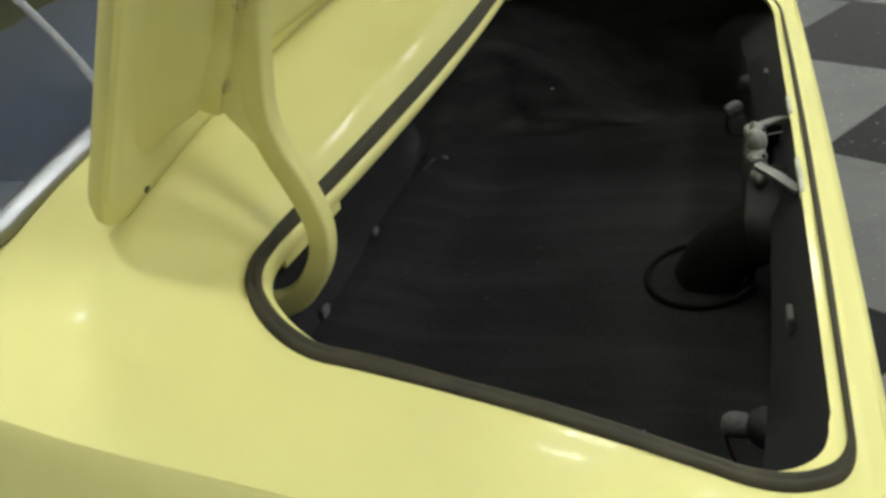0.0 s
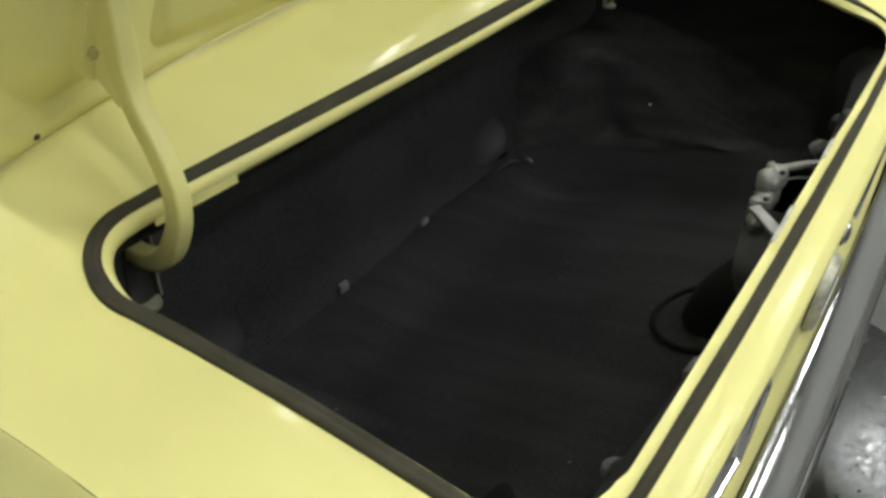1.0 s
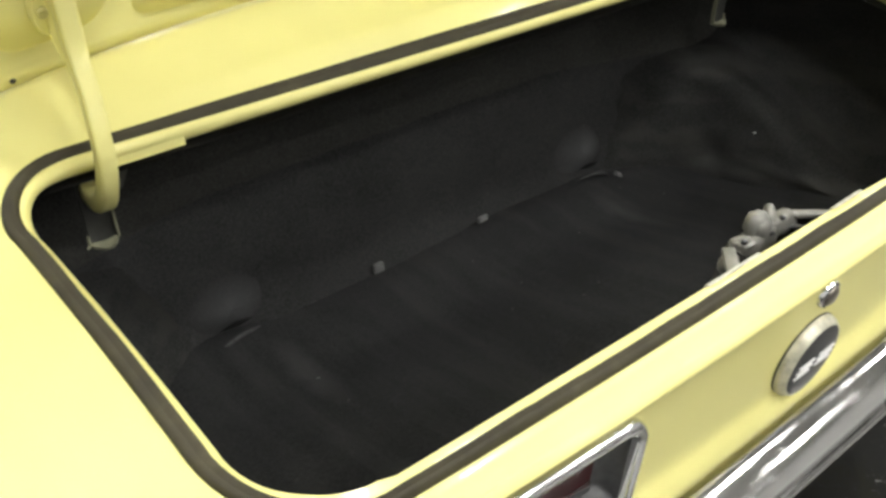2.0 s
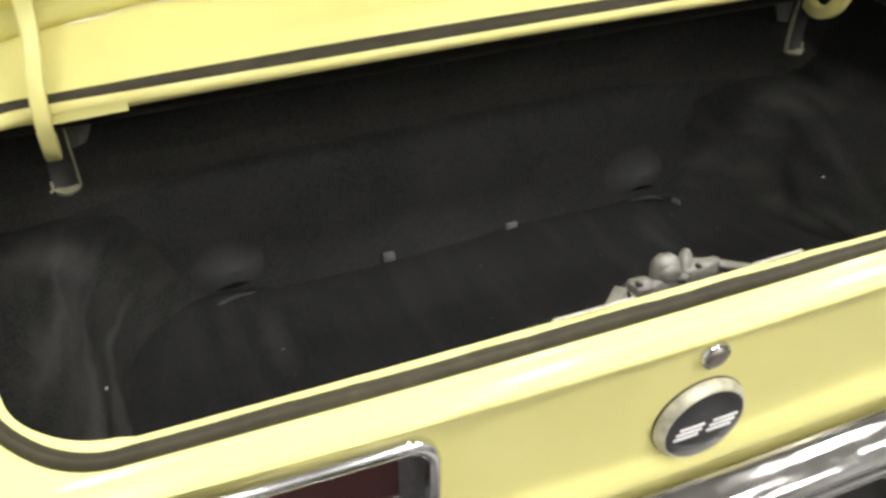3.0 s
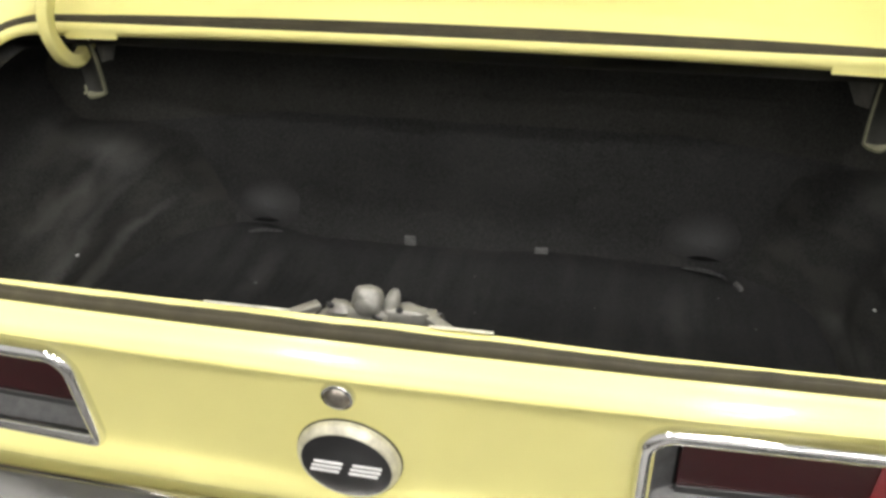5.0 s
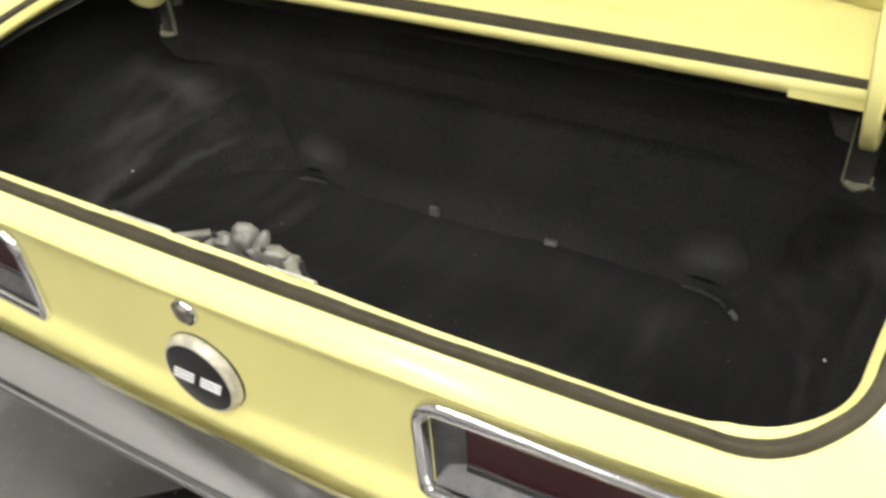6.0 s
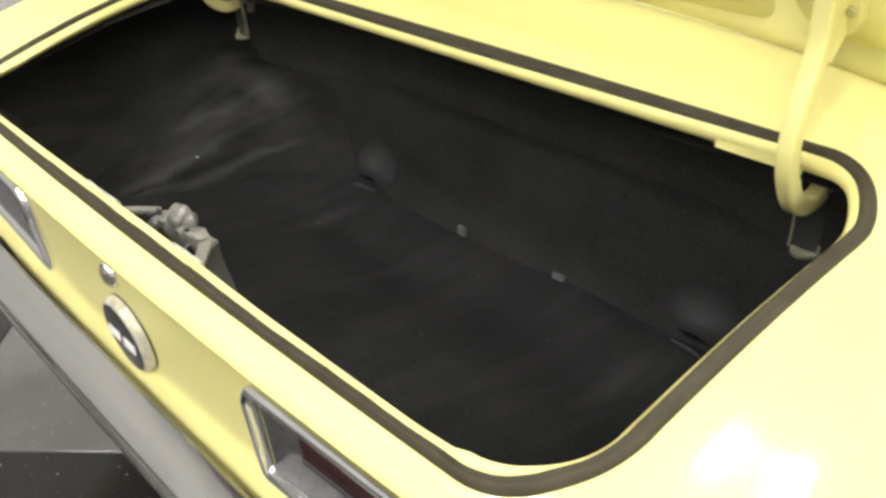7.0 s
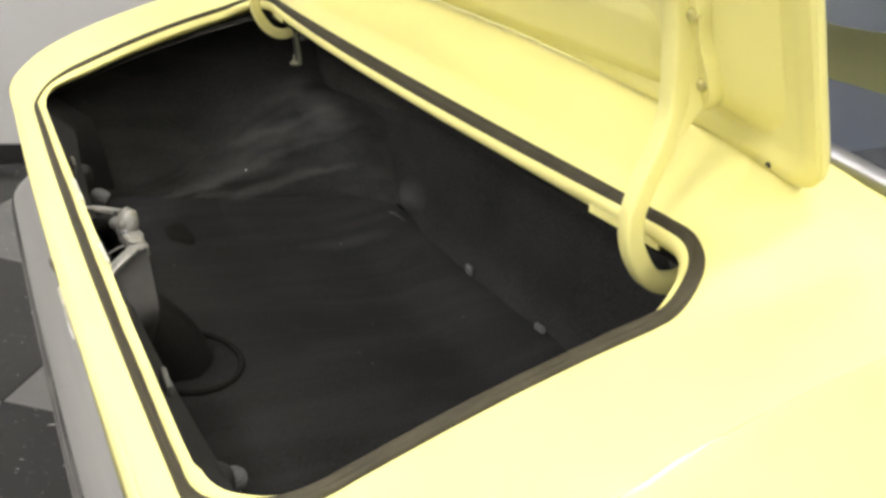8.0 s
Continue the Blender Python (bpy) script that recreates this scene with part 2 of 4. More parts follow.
def sweep(path, profile, closed=False, up=(0, 0, 1), scale=None):
    """A profile of (side, up) pairs carried along a path of points."""
    rows, count = [], len(path)
    pts = [Vector(p) for p in path]
    for i, p in enumerate(pts):
        a = pts[(i - 1) % count] if closed or i else p
        b = pts[(i + 1) % count] if closed or i < count - 1 else p
        t = (b - a).normalized()
        side = t.cross(Vector(up[i] if isinstance(up, list) else up)).normalized()
        top = side.cross(t)
        s = scale[i] if scale else (1, 1)
        rows.append([p + side * (u * s[0]) + top * (v * s[1]) for u, v in profile])
    if closed:
        rows.append(rows[0])
    return lattice(rows, closed=True, caps=not closed)


def rounded(w, h, r, n=4):
    """A rounded rectangle as a profile."""
    out = []
    for k, (sx, sy) in enumerate(((1, 1), (-1, 1), (-1, -1), (1, -1))):
        for i in range(n + 1):
            a = radians(90 * k + 90 * i / n)
            out.append((sx * (w / 2 - r) + r * math.cos(a), sy * (h / 2 - r) + r * math.sin(a)))
    return out


def disc(r, n=24):
    return [(r * math.cos(2 * math.pi * i / n), r * math.sin(2 * math.pi * i / n)) for i in range(n)]


def lathe(profile, n=40):
    """Turned about z: profile of (radius, height)."""
    rows = [[(r * math.cos(2 * math.pi * i / n), r * math.sin(2 * math.pi * i / n), h) for i in range(n)] for r, h in profile]
    return lattice(rows, closed=True, caps=True)


def block(w, d, h, r=0.003, n=2):
    """A box about its centre with rounded edges."""
    bm = bmesh.new()
    bmesh.ops.create_cube(bm, size=1)
    bmesh.ops.scale(bm, vec=(w, d, h), verts=bm.verts)
    bmesh.ops.bevel(bm, geom=list(bm.edges), offset=r, segments=n, affect="EDGES", profile=0.5)
    verts = [v.co.copy() for v in bm.verts]
    index = {v: i for i, v in enumerate(bm.verts)}
    faces = [tuple(index[v] for v in f.verts) for f in bm.faces]
    bm.free()
    return verts, faces


def joined(*pieces):
    """Several vertex and face lists as one."""
    verts, faces = [], []
    for v, f in pieces:
        k = len(verts)
        verts += [Vector(p) for p in v]
        faces += [tuple(i + k for i in q) for q in f]
    return verts, faces


def moved(piece, m):
    return [m @ Vector(v) for v in piece[0]], piece[1]


def spline(points, n):
    """A smooth curve through points: n samples a span."""
    p = [Vector(q) for q in points]
    p = [2 * p[0] - p[1]] + p + [2 * p[-1] - p[-2]]
    out = []
    for i in range(1, len(p) - 2):
        a, b, c, d = p[i - 1 : i + 3]
        for k in range(n):
            t = k / n
            out.append(0.5 * (2 * b + (c - a) * t + (2 * a - 5 * b + 4 * c - d) * t * t + (3 * b - a - 3 * c + d) * t**3))
    return out + [p[-2]]


def ease(t):
    t = min(1.0, max(0.0, t))
    return t * t * (3 - 2 * t)


# ---------------------------------------------------------------- hall
# south end set far back to hold the added lamp rows
X0, X1, Y0, Y1, H = -2.3, 5.6, -9.4, 6.2, 3.1


def plain_wall(name, x0, x1, y0, y1, z0, z1, mat, label):
    v, f = block(x1 - x0, y1 - y0, z1 - z0, 0.004, 1)
    ob = part(name, mesh_data(name, v, f, mat, smooth=False), None, label, pose((x0 + x1) / 2, (y0 + y1) / 2, (z0 + z1) / 2))
    return tagged(ob, kind="structure", category=name.split("_")[0])


plain_wall("wall_west", X0 - 0.15, X0, Y0, Y1, 0, H, M_wall, "pale grey painted hall wall")
plain_wall("wall_east", X1, X1 + 0.15, Y0, Y1, 0, H, M_wall, "pale grey painted hall wall")
plain_wall("wall_south", X0 - 0.15, X1 + 0.15, Y0 - 0.15, Y0, 0, H, M_wall, "pale grey painted hall wall")
plain_wall("wall_north", X0 - 0.15, X1 + 0.15, Y1, Y1 + 0.15, 0, H, M_wall, "pale grey painted hall wall")
plain_wall("ceiling", X0 - 0.15, X1 + 0.15, Y0 - 0.15, Y1 + 0.15, H, H + 0.12, M_ceiling, "white hall ceiling with rectangular lamps")
plain_wall("baseboard", X0, X0 + 0.012, Y0, Y1, 0, 0.07, M_black, "black skirting along the grey wall")


# ceiling lamps, all out of view
def ceiling_light(x, y, turn):
    lamp = group_of("ceiling_light", None, pose(x, y, H - 0.005, 0, 0, turn))
    tagged(lamp, "unseen rectangular white ceiling lamp with a lit diffuser", "lamp", "hall ceiling lamps")
    v, f = block(0.52, 0.26, 0.05, 0.01)
    part("frame", mesh_data("lamp_frame", v, f, M_white), lamp, "", pose(0, 0, -0.025))
    v, f = block(0.46, 0.20, 0.02, 0.008)
    part("diffuser", mesh_data("lamp_diffuser", v, f, M_light), lamp, "glowing diffuser", pose(0, 0, -0.058))
    return lamp


first = ceiling_light(-0.82, 0.45, 90)
# rows at -8.7 to -5.1 added to brighten the boot, -1.5 the front panel
for i in range(4):
    for y in (-8.7, -6.9, -5.1, -3.3, -1.5, 0.45, 4.2):
        if (i, y) != (0, 0.45):
            copy_thing(first, pose(-0.82 + 1.56 * i, y, H - 0.005, 0, 0, 90))

# ---------------------------------------------------------------- car: shape of the tail
car = group_of("car")
tagged(car, "butter yellow coupe with its boot lid open on checkered tiles", "car")

N_EDGE, N_CORNER, N_SIDE = 36, 14, 30


def rear_roll(y):
    """How far the deck has rolled down towards the tail."""
    return 0.014 * ease((0.06 - y) / 0.055)


def deck_z(y):
    """Height of the boot opening's edge along the car."""
    if y > 0.44:
        return 0.9136 + 0.36 * (y - 0.44)
    return 0.74 + 0.434 * (y - 0.04) + 0.014 * math.sin(math.pi * min(1, max(0, (y - 0.04) / 0.4))) - rear_roll(y)


def top_z(x):
    """Crown of the panel ahead of the opening."""
    return 1.004 - 0.085 * x * x


def front_y(x):
    """Front edge of the opening: it bows back towards the middle of the car."""
    return 0.3846 + 0.1495 * min(abs(x), 0.56) ** 2


def skin_z(x, y):
    base = deck_z(y) + 0.022 * ease((abs(x) - 0.588) / 0.13)
    start, low = front_y(x), 0.9333 - 0.0485 * min(abs(x), 0.56) ** 2
    u = min(1.0, max(0.0, (y - start) / (0.489 - start)))
    ahead = low + (top_z(x) - low) * (0.5 * u + 0.5 * ease(u))
    w = ease((y - start + 0.02) / 0.04) * ease((0.72 - abs(x)) / 0.22)
    return base + (max(ahead, base) - base) * w


def half_outline(xr, yr, rr, xf, yf, rf, bow_r, bow_f):
    """Right half of the opening's outline, from the middle of the rear edge to the middle of the front edge."""
    pts = [(xr - rr) * i / N_EDGE for i in range(N_EDGE)]
    out = [(x, yr) for x in pts]
    for i in range(N_CORNER + 1):
        a = radians(-90 + 90 * i / N_CORNER)
        out.append((xr - rr + rr * math.cos(a), yr + rr + rr * math.sin(a)))
    for i in range(1, N_SIDE):
        t = i / N_SIDE
        out.append((xr + (xf - xr) * t, yr + rr + (yf - rf - yr - rr) * t))
    for i in range(N_CORNER + 1):
        a = radians(90 * i / N_CORNER)
        out.append((xf - rf + rf * math.cos(a), yf - rf + rf * math.sin(a)))
    out += [((xf - rf) * (1 - i / N_EDGE), yf) for i in range(1, N_EDGE + 1)]
    mid = (yr + yf) / 2
    return [(x, y + (bow_r if y < mid else bow_f) * (1 - min(1, abs(x) / 0.5) ** 2) * (1 if abs(y - (yr if y < mid else yf)) < 0.02 else 0)) for x, y in out]


def both(half):
    """Mirror a right half into a closed ring."""
    return half + [(-x, y) for x, y in reversed(half[1:-1])]


def raised(half, drop, side_drop, front_mid, front_fall):
    """Heights for a half outline, as a ring round the whole opening."""
    out, corner = [], N_EDGE + N_CORNER + 1 + N_SIDE - 1
    for i, (x, y) in enumerate(half):
        side = ease((i - N_EDGE - N_CORNER * 0.4) / (N_CORNER * 0.6)) * ease((corner + N_CORNER * 0.6 - i) / (N_CORNER * 0.6))
        z = deck_z(y) + drop + (side_drop - drop) * side
        if i >= corner:
            z += (front_mid - front_fall * min(x, 0.51) ** 2 - z) * ease((i - corner) / N_CORNER)
        out.append((x, y, z))
    return out + [(-x, y, z) for x, y, z in reversed(out[1:-1])]


OUT = half_outline(0.578, 0.026, 0.092, 0.598, 0.4225, 0.073, -0.005, -0.0374)
LIP = half_outline(0.563, 0.0315, 0.080, 0.584, 0.4155, 0.066, -0.003, -0.0401)
INN = [(x, y + 0.0025 * ease((x - 0.476) / 0.006) * ease((0.545 - x) / 0.05) * ease((0.11 - y) / 0.05)) for x, y in half_outline(0.5555, 0.041, 0.074, 0.577, 0.4213, 0.070, -0.002, -0.0419)]
RING_OUT = raised(OUT, -0.002, 0.0, 0.9333, 0.0485)
RING_LIP = raised(LIP, 0.003, 0.0, 0.9238, 0.0266)
RING_INN = raised(INN, -0.003, -0.010, 0.9096, 0.0471)


def sagged(ring, d):
    """The rear edge of the opening sits a little lower on its right half."""
    return [(x, y, z - d * ease((x - 0.05) / 0.2) * ease((0.50 - x) / 0.08) * ease((0.10 - y) / 0.04)) for x, y, z in ring]


def skewed(ring):
    """The front corners of the opening lie a little to the left."""
    return [(x - (0.006 if x > 0 else 0.003) * ease((y - 0.33) / 0.06) * ease((abs(x) - 0.50) / 0.06), y, z) for x, y, z in ring]


def widened(ring):
    """The left edge of the opening lies a little further out."""
    out = []
    for x, y, z in ring:
        w = ease((-0.46 - x) / 0.08) * ease((y - 0.02) / 0.06) * ease((0.43 - y) / 0.07)
        out.append((x - 0.0022 * w, y, z))
    return out


RING_OUT, RING_LIP, RING_INN = (widened(skewed(ring)) for ring in (RING_OUT, sagged(RING_LIP, 0.0025), sagged(RING_INN, 0.004)))


def hip(y):
    """The quarter's shoulder swells out a little beside the opening."""
    return 0.013 * ease((y - 0.22) / 0.22) * ease((0.60 - y) / 0.12)


def outer_half():
    """Right half of the deck's outer edge, matched point for point with the opening."""
    out = [(0.62 * i / N_EDGE, 0.005) for i in range(N_EDGE)]
    for i in range(N_CORNER + 1):
        a = radians(-90 + 90 * i / N_CORNER)
        out.append((0.62 + 0.092 * math.cos(a), 0.135 + 0.13 * math.sin(a)))
    for i in range(1, N_SIDE):
        out.append((0.712, 0.135 + 0.365 * i / N_SIDE))
    for i in range(N_CORNER + 1):
        t = i / N_CORNER
        out.append((0.712, 0.50 + 0.17 * t) if t < 0.5 else (0.712 - 0.22 * (t - 0.5), 0.585))
    out += [(0.602 * (1 - i / N_EDGE), 0.585) for i in range(1, N_EDGE + 1)]
    return [(x + hip(y) * ease((x - 0.70) / 0.01), y) for x, y in out]


outer_ring = both(outer_half())
CORNER = N_EDGE + N_CORNER + N_SIDE + N_CORNER // 2
rows = []
for k in range(31):
    t = (k / 30) ** 1.2
    row = []
    for i, ((xa, ya, za), (xb, yb)) in enumerate(zip(RING_OUT, outer_ring)):
        x, y = xa + (xb - xa) * t, ya + (yb - ya) * t
        corner = math.exp(-((min(i, len(RING_OUT) - i) - CORNER) / 11) ** 2)  # shallow pressed step round the front corners
        row.append((x, y, skin_z(x, y) + (za - skin_z(xa, ya)) * (1 - ease(t / 0.35)) - 0.0022 * corner * ease((0.50 - t) / 0.09) * ease((t - 0.08) / 0.2)))
    rows.append(row)
part("rear_deck", mesh_data("rear_deck", *lattice(rows, closed=True), M_paint, 60), car, "glossy butter yellow rear deck and quarter tops")

# rounded lip, tail panel and quarters, lofted round the rear
PROFILE = [  # set back, share of height, outward at the sides
    (0.005, 1.000, 0.712), (0.0028, 0.988, 0.717), (0.0005, 0.97, 0.722), (-0.0025, 0.92, 0.740), (-0.0055, 0.872, 0.756), (-0.0065, 0.857, 0.762), (-0.0057, 0.847, 0.766), (-0.0020, 0.835, 0.771),
    (0.001, 0.800, 0.785), (0.003, 0.76, 0.80), (0.0114, 0.61, 0.832), (0.0187, 0.48, 0.858), (0.0265, 0.34, 0.875), (0.0330, 0.22, 0.886),
    (0.0345, 0.17, 0.888), (0.0335, 0.14, 0.89), (0.0305, 0.11, 0.892), (0.0290, 0.06, 0.893), (0.0295, 0.025, 0.894), (0.032, 0.006, 0.894), (0.037, 0.0, 0.892), (0.042, -0.05, 0.888), (0.048, -0.17, 0.88), (0.10, -0.6, 0.87), (0.30, -1.2, 0.86)]
FLOOR_OF_PANEL = 0.538


def tail_row(back, share, wide):
    half = [(0.62 * i / 110, back + 0.004 * (i / 110) ** 2) for i in range(111)]
    for i in range(1, 17):
        a = radians(-90 + 90 * i / 16)
        half.append((0.62 + (wide - 0.62) * math.cos(a), back + 0.004 + 0.13 + 0.13 * math.sin(a)))
    for i in range(1, 25):
        half.append((wide, back + 0.134 + (1.55 - back - 0.134) * i / 24))
    out = []
    # below its straight crease the tail sweeps forward towards the corners
    swept = (0.01 + 0.075 * ease((0.86 - share) / 0.08)) * ease((1 - share) / 0.08) * (0.3 + 0.7 * ease(share / 0.2))
    for x, y in half:
        x += hip(y) * ease((x - 0.70) / 0.01)
        y += swept * min(x, 0.5) ** 2
        rise = 0.035 * min(x, 0.5) ** 2 * ease((1 - share) / 0.08) * ease(share / 0.3) * ease((0.20 - y) / 0.15) - 0.014 * ease((y - 0.22) / 0.3) * ease((1 - share) / 0.1) * ease(share / 0.5)
        yy = min(max(y, 0.005), 0.58)
        crest = skin_z(min(abs(x), 0.712), yy) + rear_roll(yy) + 0.12 * ease((y - 0.55) / 1.0) * (1 if y > 0.58 else 0)
        out.append((x, y, FLOOR_OF_PANEL + ((crest - FLOOR_OF_PANEL) if share >= 0 else 0.22) * share - rear_roll(yy) * min(1.0, max(0.0, (share - 0.872) / 0.128)) + rise))
    return [(-x, y, z) for x, y, z in reversed(out[1:])] + out


def finer(profile, step):
    """More rows between those of the profile, where they lie far apart."""
    out = []
    for p, q in zip(profile, profile[1:]):
        n = max(1, min(12, round(abs(q[1] - p[1]) / step)))
        out += [tuple(a + (b - a) * k / n for a, b in zip(p, q)) for k in range(n)]
    return out + [profile[-1]]


def in_lamp(x, z):
    return 0.258 < abs(x) < 0.598 and 0.574 < z < 0.672 and (abs(x) > 0.268 or z < 0.664)


v, f = lattice([tail_row(*p) for p in finer(PROFILE, 0.027)])
f = [q for q in f if not (v[q[0]][1] < 0.075 and in_lamp(sum(v[i][0] for i in q) / 4, sum(v[i][2] for i in q) / 4))]
part("tail_panel", mesh_data("tail_panel", v, f, M_paint, 50), car, "yellow tail panel and quarter panels")

# inner flange of the opening
def shifted(ring, dz, dy_rear=0.0, dy_front=0.0, grow=1.0, front=1.0):
    out = []
    for x, y, z in ring:
        f = ease((y - 0.33) / 0.05)
        out.append((x * grow, y + (dy_rear if y < 0.2 else dy_front * f), z + dz * (1 + (front - 1) * f)))
    return out


def rolled(t, back):
    """Between the lip and the inner edge, rolled back along the front."""
    return [(a[0] + (b[0] - a[0]) * t, a[1] + (b[1] - a[1]) * t - back * ease((a[1] - 0.33) / 0.04), a[2] + (b[2] - a[2]) * t) for a, b in zip(RING_LIP, RING_INN)]


rows = [RING_OUT, shifted(RING_OUT, -0.003), shifted(RING_LIP, -0.001), rolled(0.2, 0.0035), rolled(0.5, 0.0055), rolled(0.8, 0.0045), shifted(RING_INN, 0.0), shifted(RING_INN, -0.003, -0.001, 0.003, 1.0, 0.2), shifted(RING_INN, -0.010, -0.002, 0.012, 1.01, 0.12), shifted(RING_INN, -0.016, -0.006, 0.04, 1.05, 0.2)]
part("drip_flange", mesh_data("drip_flange", *lattice(rows, closed=True), M_paint, 50), car, "yellow painted flange round the boot opening")

# patches where the flange stands wider, at the hinges and rear corners
def flange_patch(x0, x1):
    xs = [x0 + (x1 - x0) * i / 8 for i in range(9)]
    rows = [[(x, 0.3794 + 0.1676 * x * x - 0.0055 - 0.18 * d, 0.9096 - 0.0471 * x * x + d) for x in xs] for d in (0.009, 0.003, -0.003)]
    return slab(rows, (0, 0.003, 0))


for s in (1, -1):
    part("flange_patch", mesh_data("flange_patch", *flange_patch(s * 0.424, s * 0.505), M_paint), car)

# weatherstrip
rows = []
for k, (t, h) in enumerate(((0.0, -0.002), (0.0, 0.0022), (0.12, 0.0042), (0.30, 0.0046), (0.45, 0.0034), (0.55, 0.0034), (0.72, 0.0048), (0.88, 0.0040), (1.0, 0.0018), (1.0, -0.002))):
    row = []
    for a, b in zip(RING_OUT, RING_LIP):
        wave = noise.noise(Vector((a[0] * 16, a[1] * 16, 0))) + 0.5 * noise.noise(Vector((a[0] * 60, a[1] * 60, 3)))
        u = t + 0.05 * wave * (1 if 0 < k < 9 else 0)
        row.append((a[0] + (b[0] - a[0]) * u, a[1] + (b[1] - a[1]) * u, a[2] + (b[2] - a[2]) * u + h * (1 + 0.15 * wave)))
    rows.append(row)
part("weatherstrip", mesh_data("weatherstrip", *lattice(rows, closed=True), M_rubber, 60), car, "dark grey-brown rubber weatherstrip")

# ---------------------------------------------------------------- boot interior
def floor_z(x, y):
    z = 0.528 + 0.028 * ease((y - 0.50) / 0.15) + 0.004 * noise.noise(Vector((x * 9, y * 9, 0.3)))
    for s in (1, -1):
        z += 0.008 * math.exp(-(((x - s * 0.352) / 0.048) ** 2 + ((y - 0.665) / 0.035) ** 2))
    z += 0.012 * ease((abs(x) - 0.40) / 0.10) + 0.006 * math.sin(x * 11) * ease((y - 0.1) / 0.2)
    z -= 0.02 * ease((0.16 - y) / 0.12)
    return z


rows = [[(-0.56 + 1.12 * i / 70, 0.03 + 0.66 * j / 44, floor_z(-0.56 + 1.12 * i / 70, 0.03 + 0.66 * j / 44)) for i in range(71)] for j in range(45)]
part("boot_mat", mesh_data("boot_mat", *slab(rows, (0, 0, -0.01)), M_mat, 70), car, "charcoal fibre boot mat with pale lint")

# lint on the mat and linings
def lint_fleck(x, y, z, turn, size):
    v, f = block(size * 1.8, size, size * 0.6, size * 0.2, 1)
    return moved((v, f), pose(x, y, z, 0, 0, turn))


flecks = ((-0.308, 0.508), (0.015, 0.578), (0.196, 0.529), (0.053, 0.384), (0.089, 0.388), (-0.028, 0.444), (0.032, 0.489))
for i, (x, y) in enumerate(flecks):
    part("lint_fleck", mesh_data("lint_fleck", *lint_fleck(x, y, floor_z(x, y) + 0.001, 57 * i, 0.0026 if i == 0 else 0.0014), M_tab), car, "fleck of white lint")
for x, y, z in ((-0.519, 0.392, 0.600), (0.526, 0.430, 0.618)):
    part("lint_fleck", mesh_data("lint_fleck", *lint_fleck(x, y, z, 900 * x, 0.0025), M_white), car, "fleck of white lint")

# seat bulkhead with its step below the parcel shelf
def bulkhead_rows():
    out = []
    for y, z in ((0.662, 0.53), (0.664, 0.60), (0.668, 0.68), (0.672, 0.730), (0.674, 0.744), (0.676, 0.757), (0.678, 0.80), (0.672, 0.86), (0.65, 0.888), (0.425, 0.888)):
        out.append([(-0.70 + 1.4 * i / 60, y + 0.006 * noise.noise(Vector((i * 0.35, z * 14, 2))) - 0.115 * ease((abs(-0.70 + 1.4 * i / 60) - 0.38) / 0.30) * (1 if z < 0.87 else 0.5 if y > 0.5 else 0),
                     z - (0.016 * ease((abs(-0.70 + 1.4 * i / 60) - 0.28) / 0.2) if 0.7 < z < 0.76 else 0)) for i in range(61)])
    return out


part("bulkhead_lining", mesh_data("bulkhead_lining", *lattice(bulkhead_rows()[:6]), M_lining, 80), car, "charcoal lining over the seat bulkhead")
part("shelf_lining", mesh_data("shelf_lining", *lattice(bulkhead_rows()[5:]), M_upper, 45), car, "olive grey board under the parcel shelf")


def bulge(wide, tall, deep):
    """A soft swelling of the lining, about its own middle."""
    rows = []
    for j in range(11):
        r = j / 10
        rows.append([(wide * r * math.cos(a), 0.004 - deep * (math.exp(-2.6 * r * r) - 0.074) + 0.002 * noise.noise(Vector((r * 3, a, 0))) * (1 - r), tall * r * math.sin(a)) for a in (2 * math.pi * i / 36 for i in range(36))])
    return lattice(rows, closed=True)


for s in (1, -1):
    part("lining_bulge", mesh_data("lining_bulge", *bulge(0.078, 0.052, 0.022), M_bulge, 70), car, "grey swelling of the lining, coloured paler at its middle", pose(s * 0.346, 0.664, 0.602))
    # black strip in place of the shade under the swelling's overhang
    shade_line = spline(((s * 0.322, 0.6425, 0.582), (s * 0.336, 0.6395, 0.5835), (s * 0.354, 0.6395, 0.583), (s * 0.372, 0.645, 0.579)), 6)
    n = len(shade_line)
    part("lining_slit", mesh_data("lining_slit", *sweep(shade_line, disc(0.0036, 8), scale=[(max(0.15, math.sin(math.pi * i / (n - 1))),) * 2 for i in range(n)]), M_bulge_shade), car, "black strip for the shade under the swelling")
    fold = spline(((s * 0.316, 0.640, 0.5655), (s * 0.334, 0.634, 0.568), (s * 0.352, 0.633, 0.567), (s * 0.372, 0.634, 0.561), (s * 0.385, 0.634, 0.553)), 6)
    n = len(fold)
    part("lining_fold", mesh_data("lining_fold", *sweep(fold, disc(0.0032, 8), scale=[(max(0.2, math.sin(math.pi * i / (n - 1)) ** 0.6),) * 2 for i in range(n)]), M_lump), car, "thin folded lining edge")
# dark patch in hose black, painting the shade of a recess in the lining
rows = [[(-0.388 + 0.045 * r * math.cos(a) * (1 + 0.2 * math.sin(3 * a)), 0.238 + 0.026 * r * math.sin(a) * (1 + 0.15 * math.cos(2 * a)), floor_z(-0.388, 0.238) + 0.007 - 0.004 * (1 - r * r) - 0.006 * r ** 6) for a in (2 * math.pi * i / 28 for i in range(28))] for r in (0.05, 0.3, 0.55, 0.8, 0.93, 1.0)]
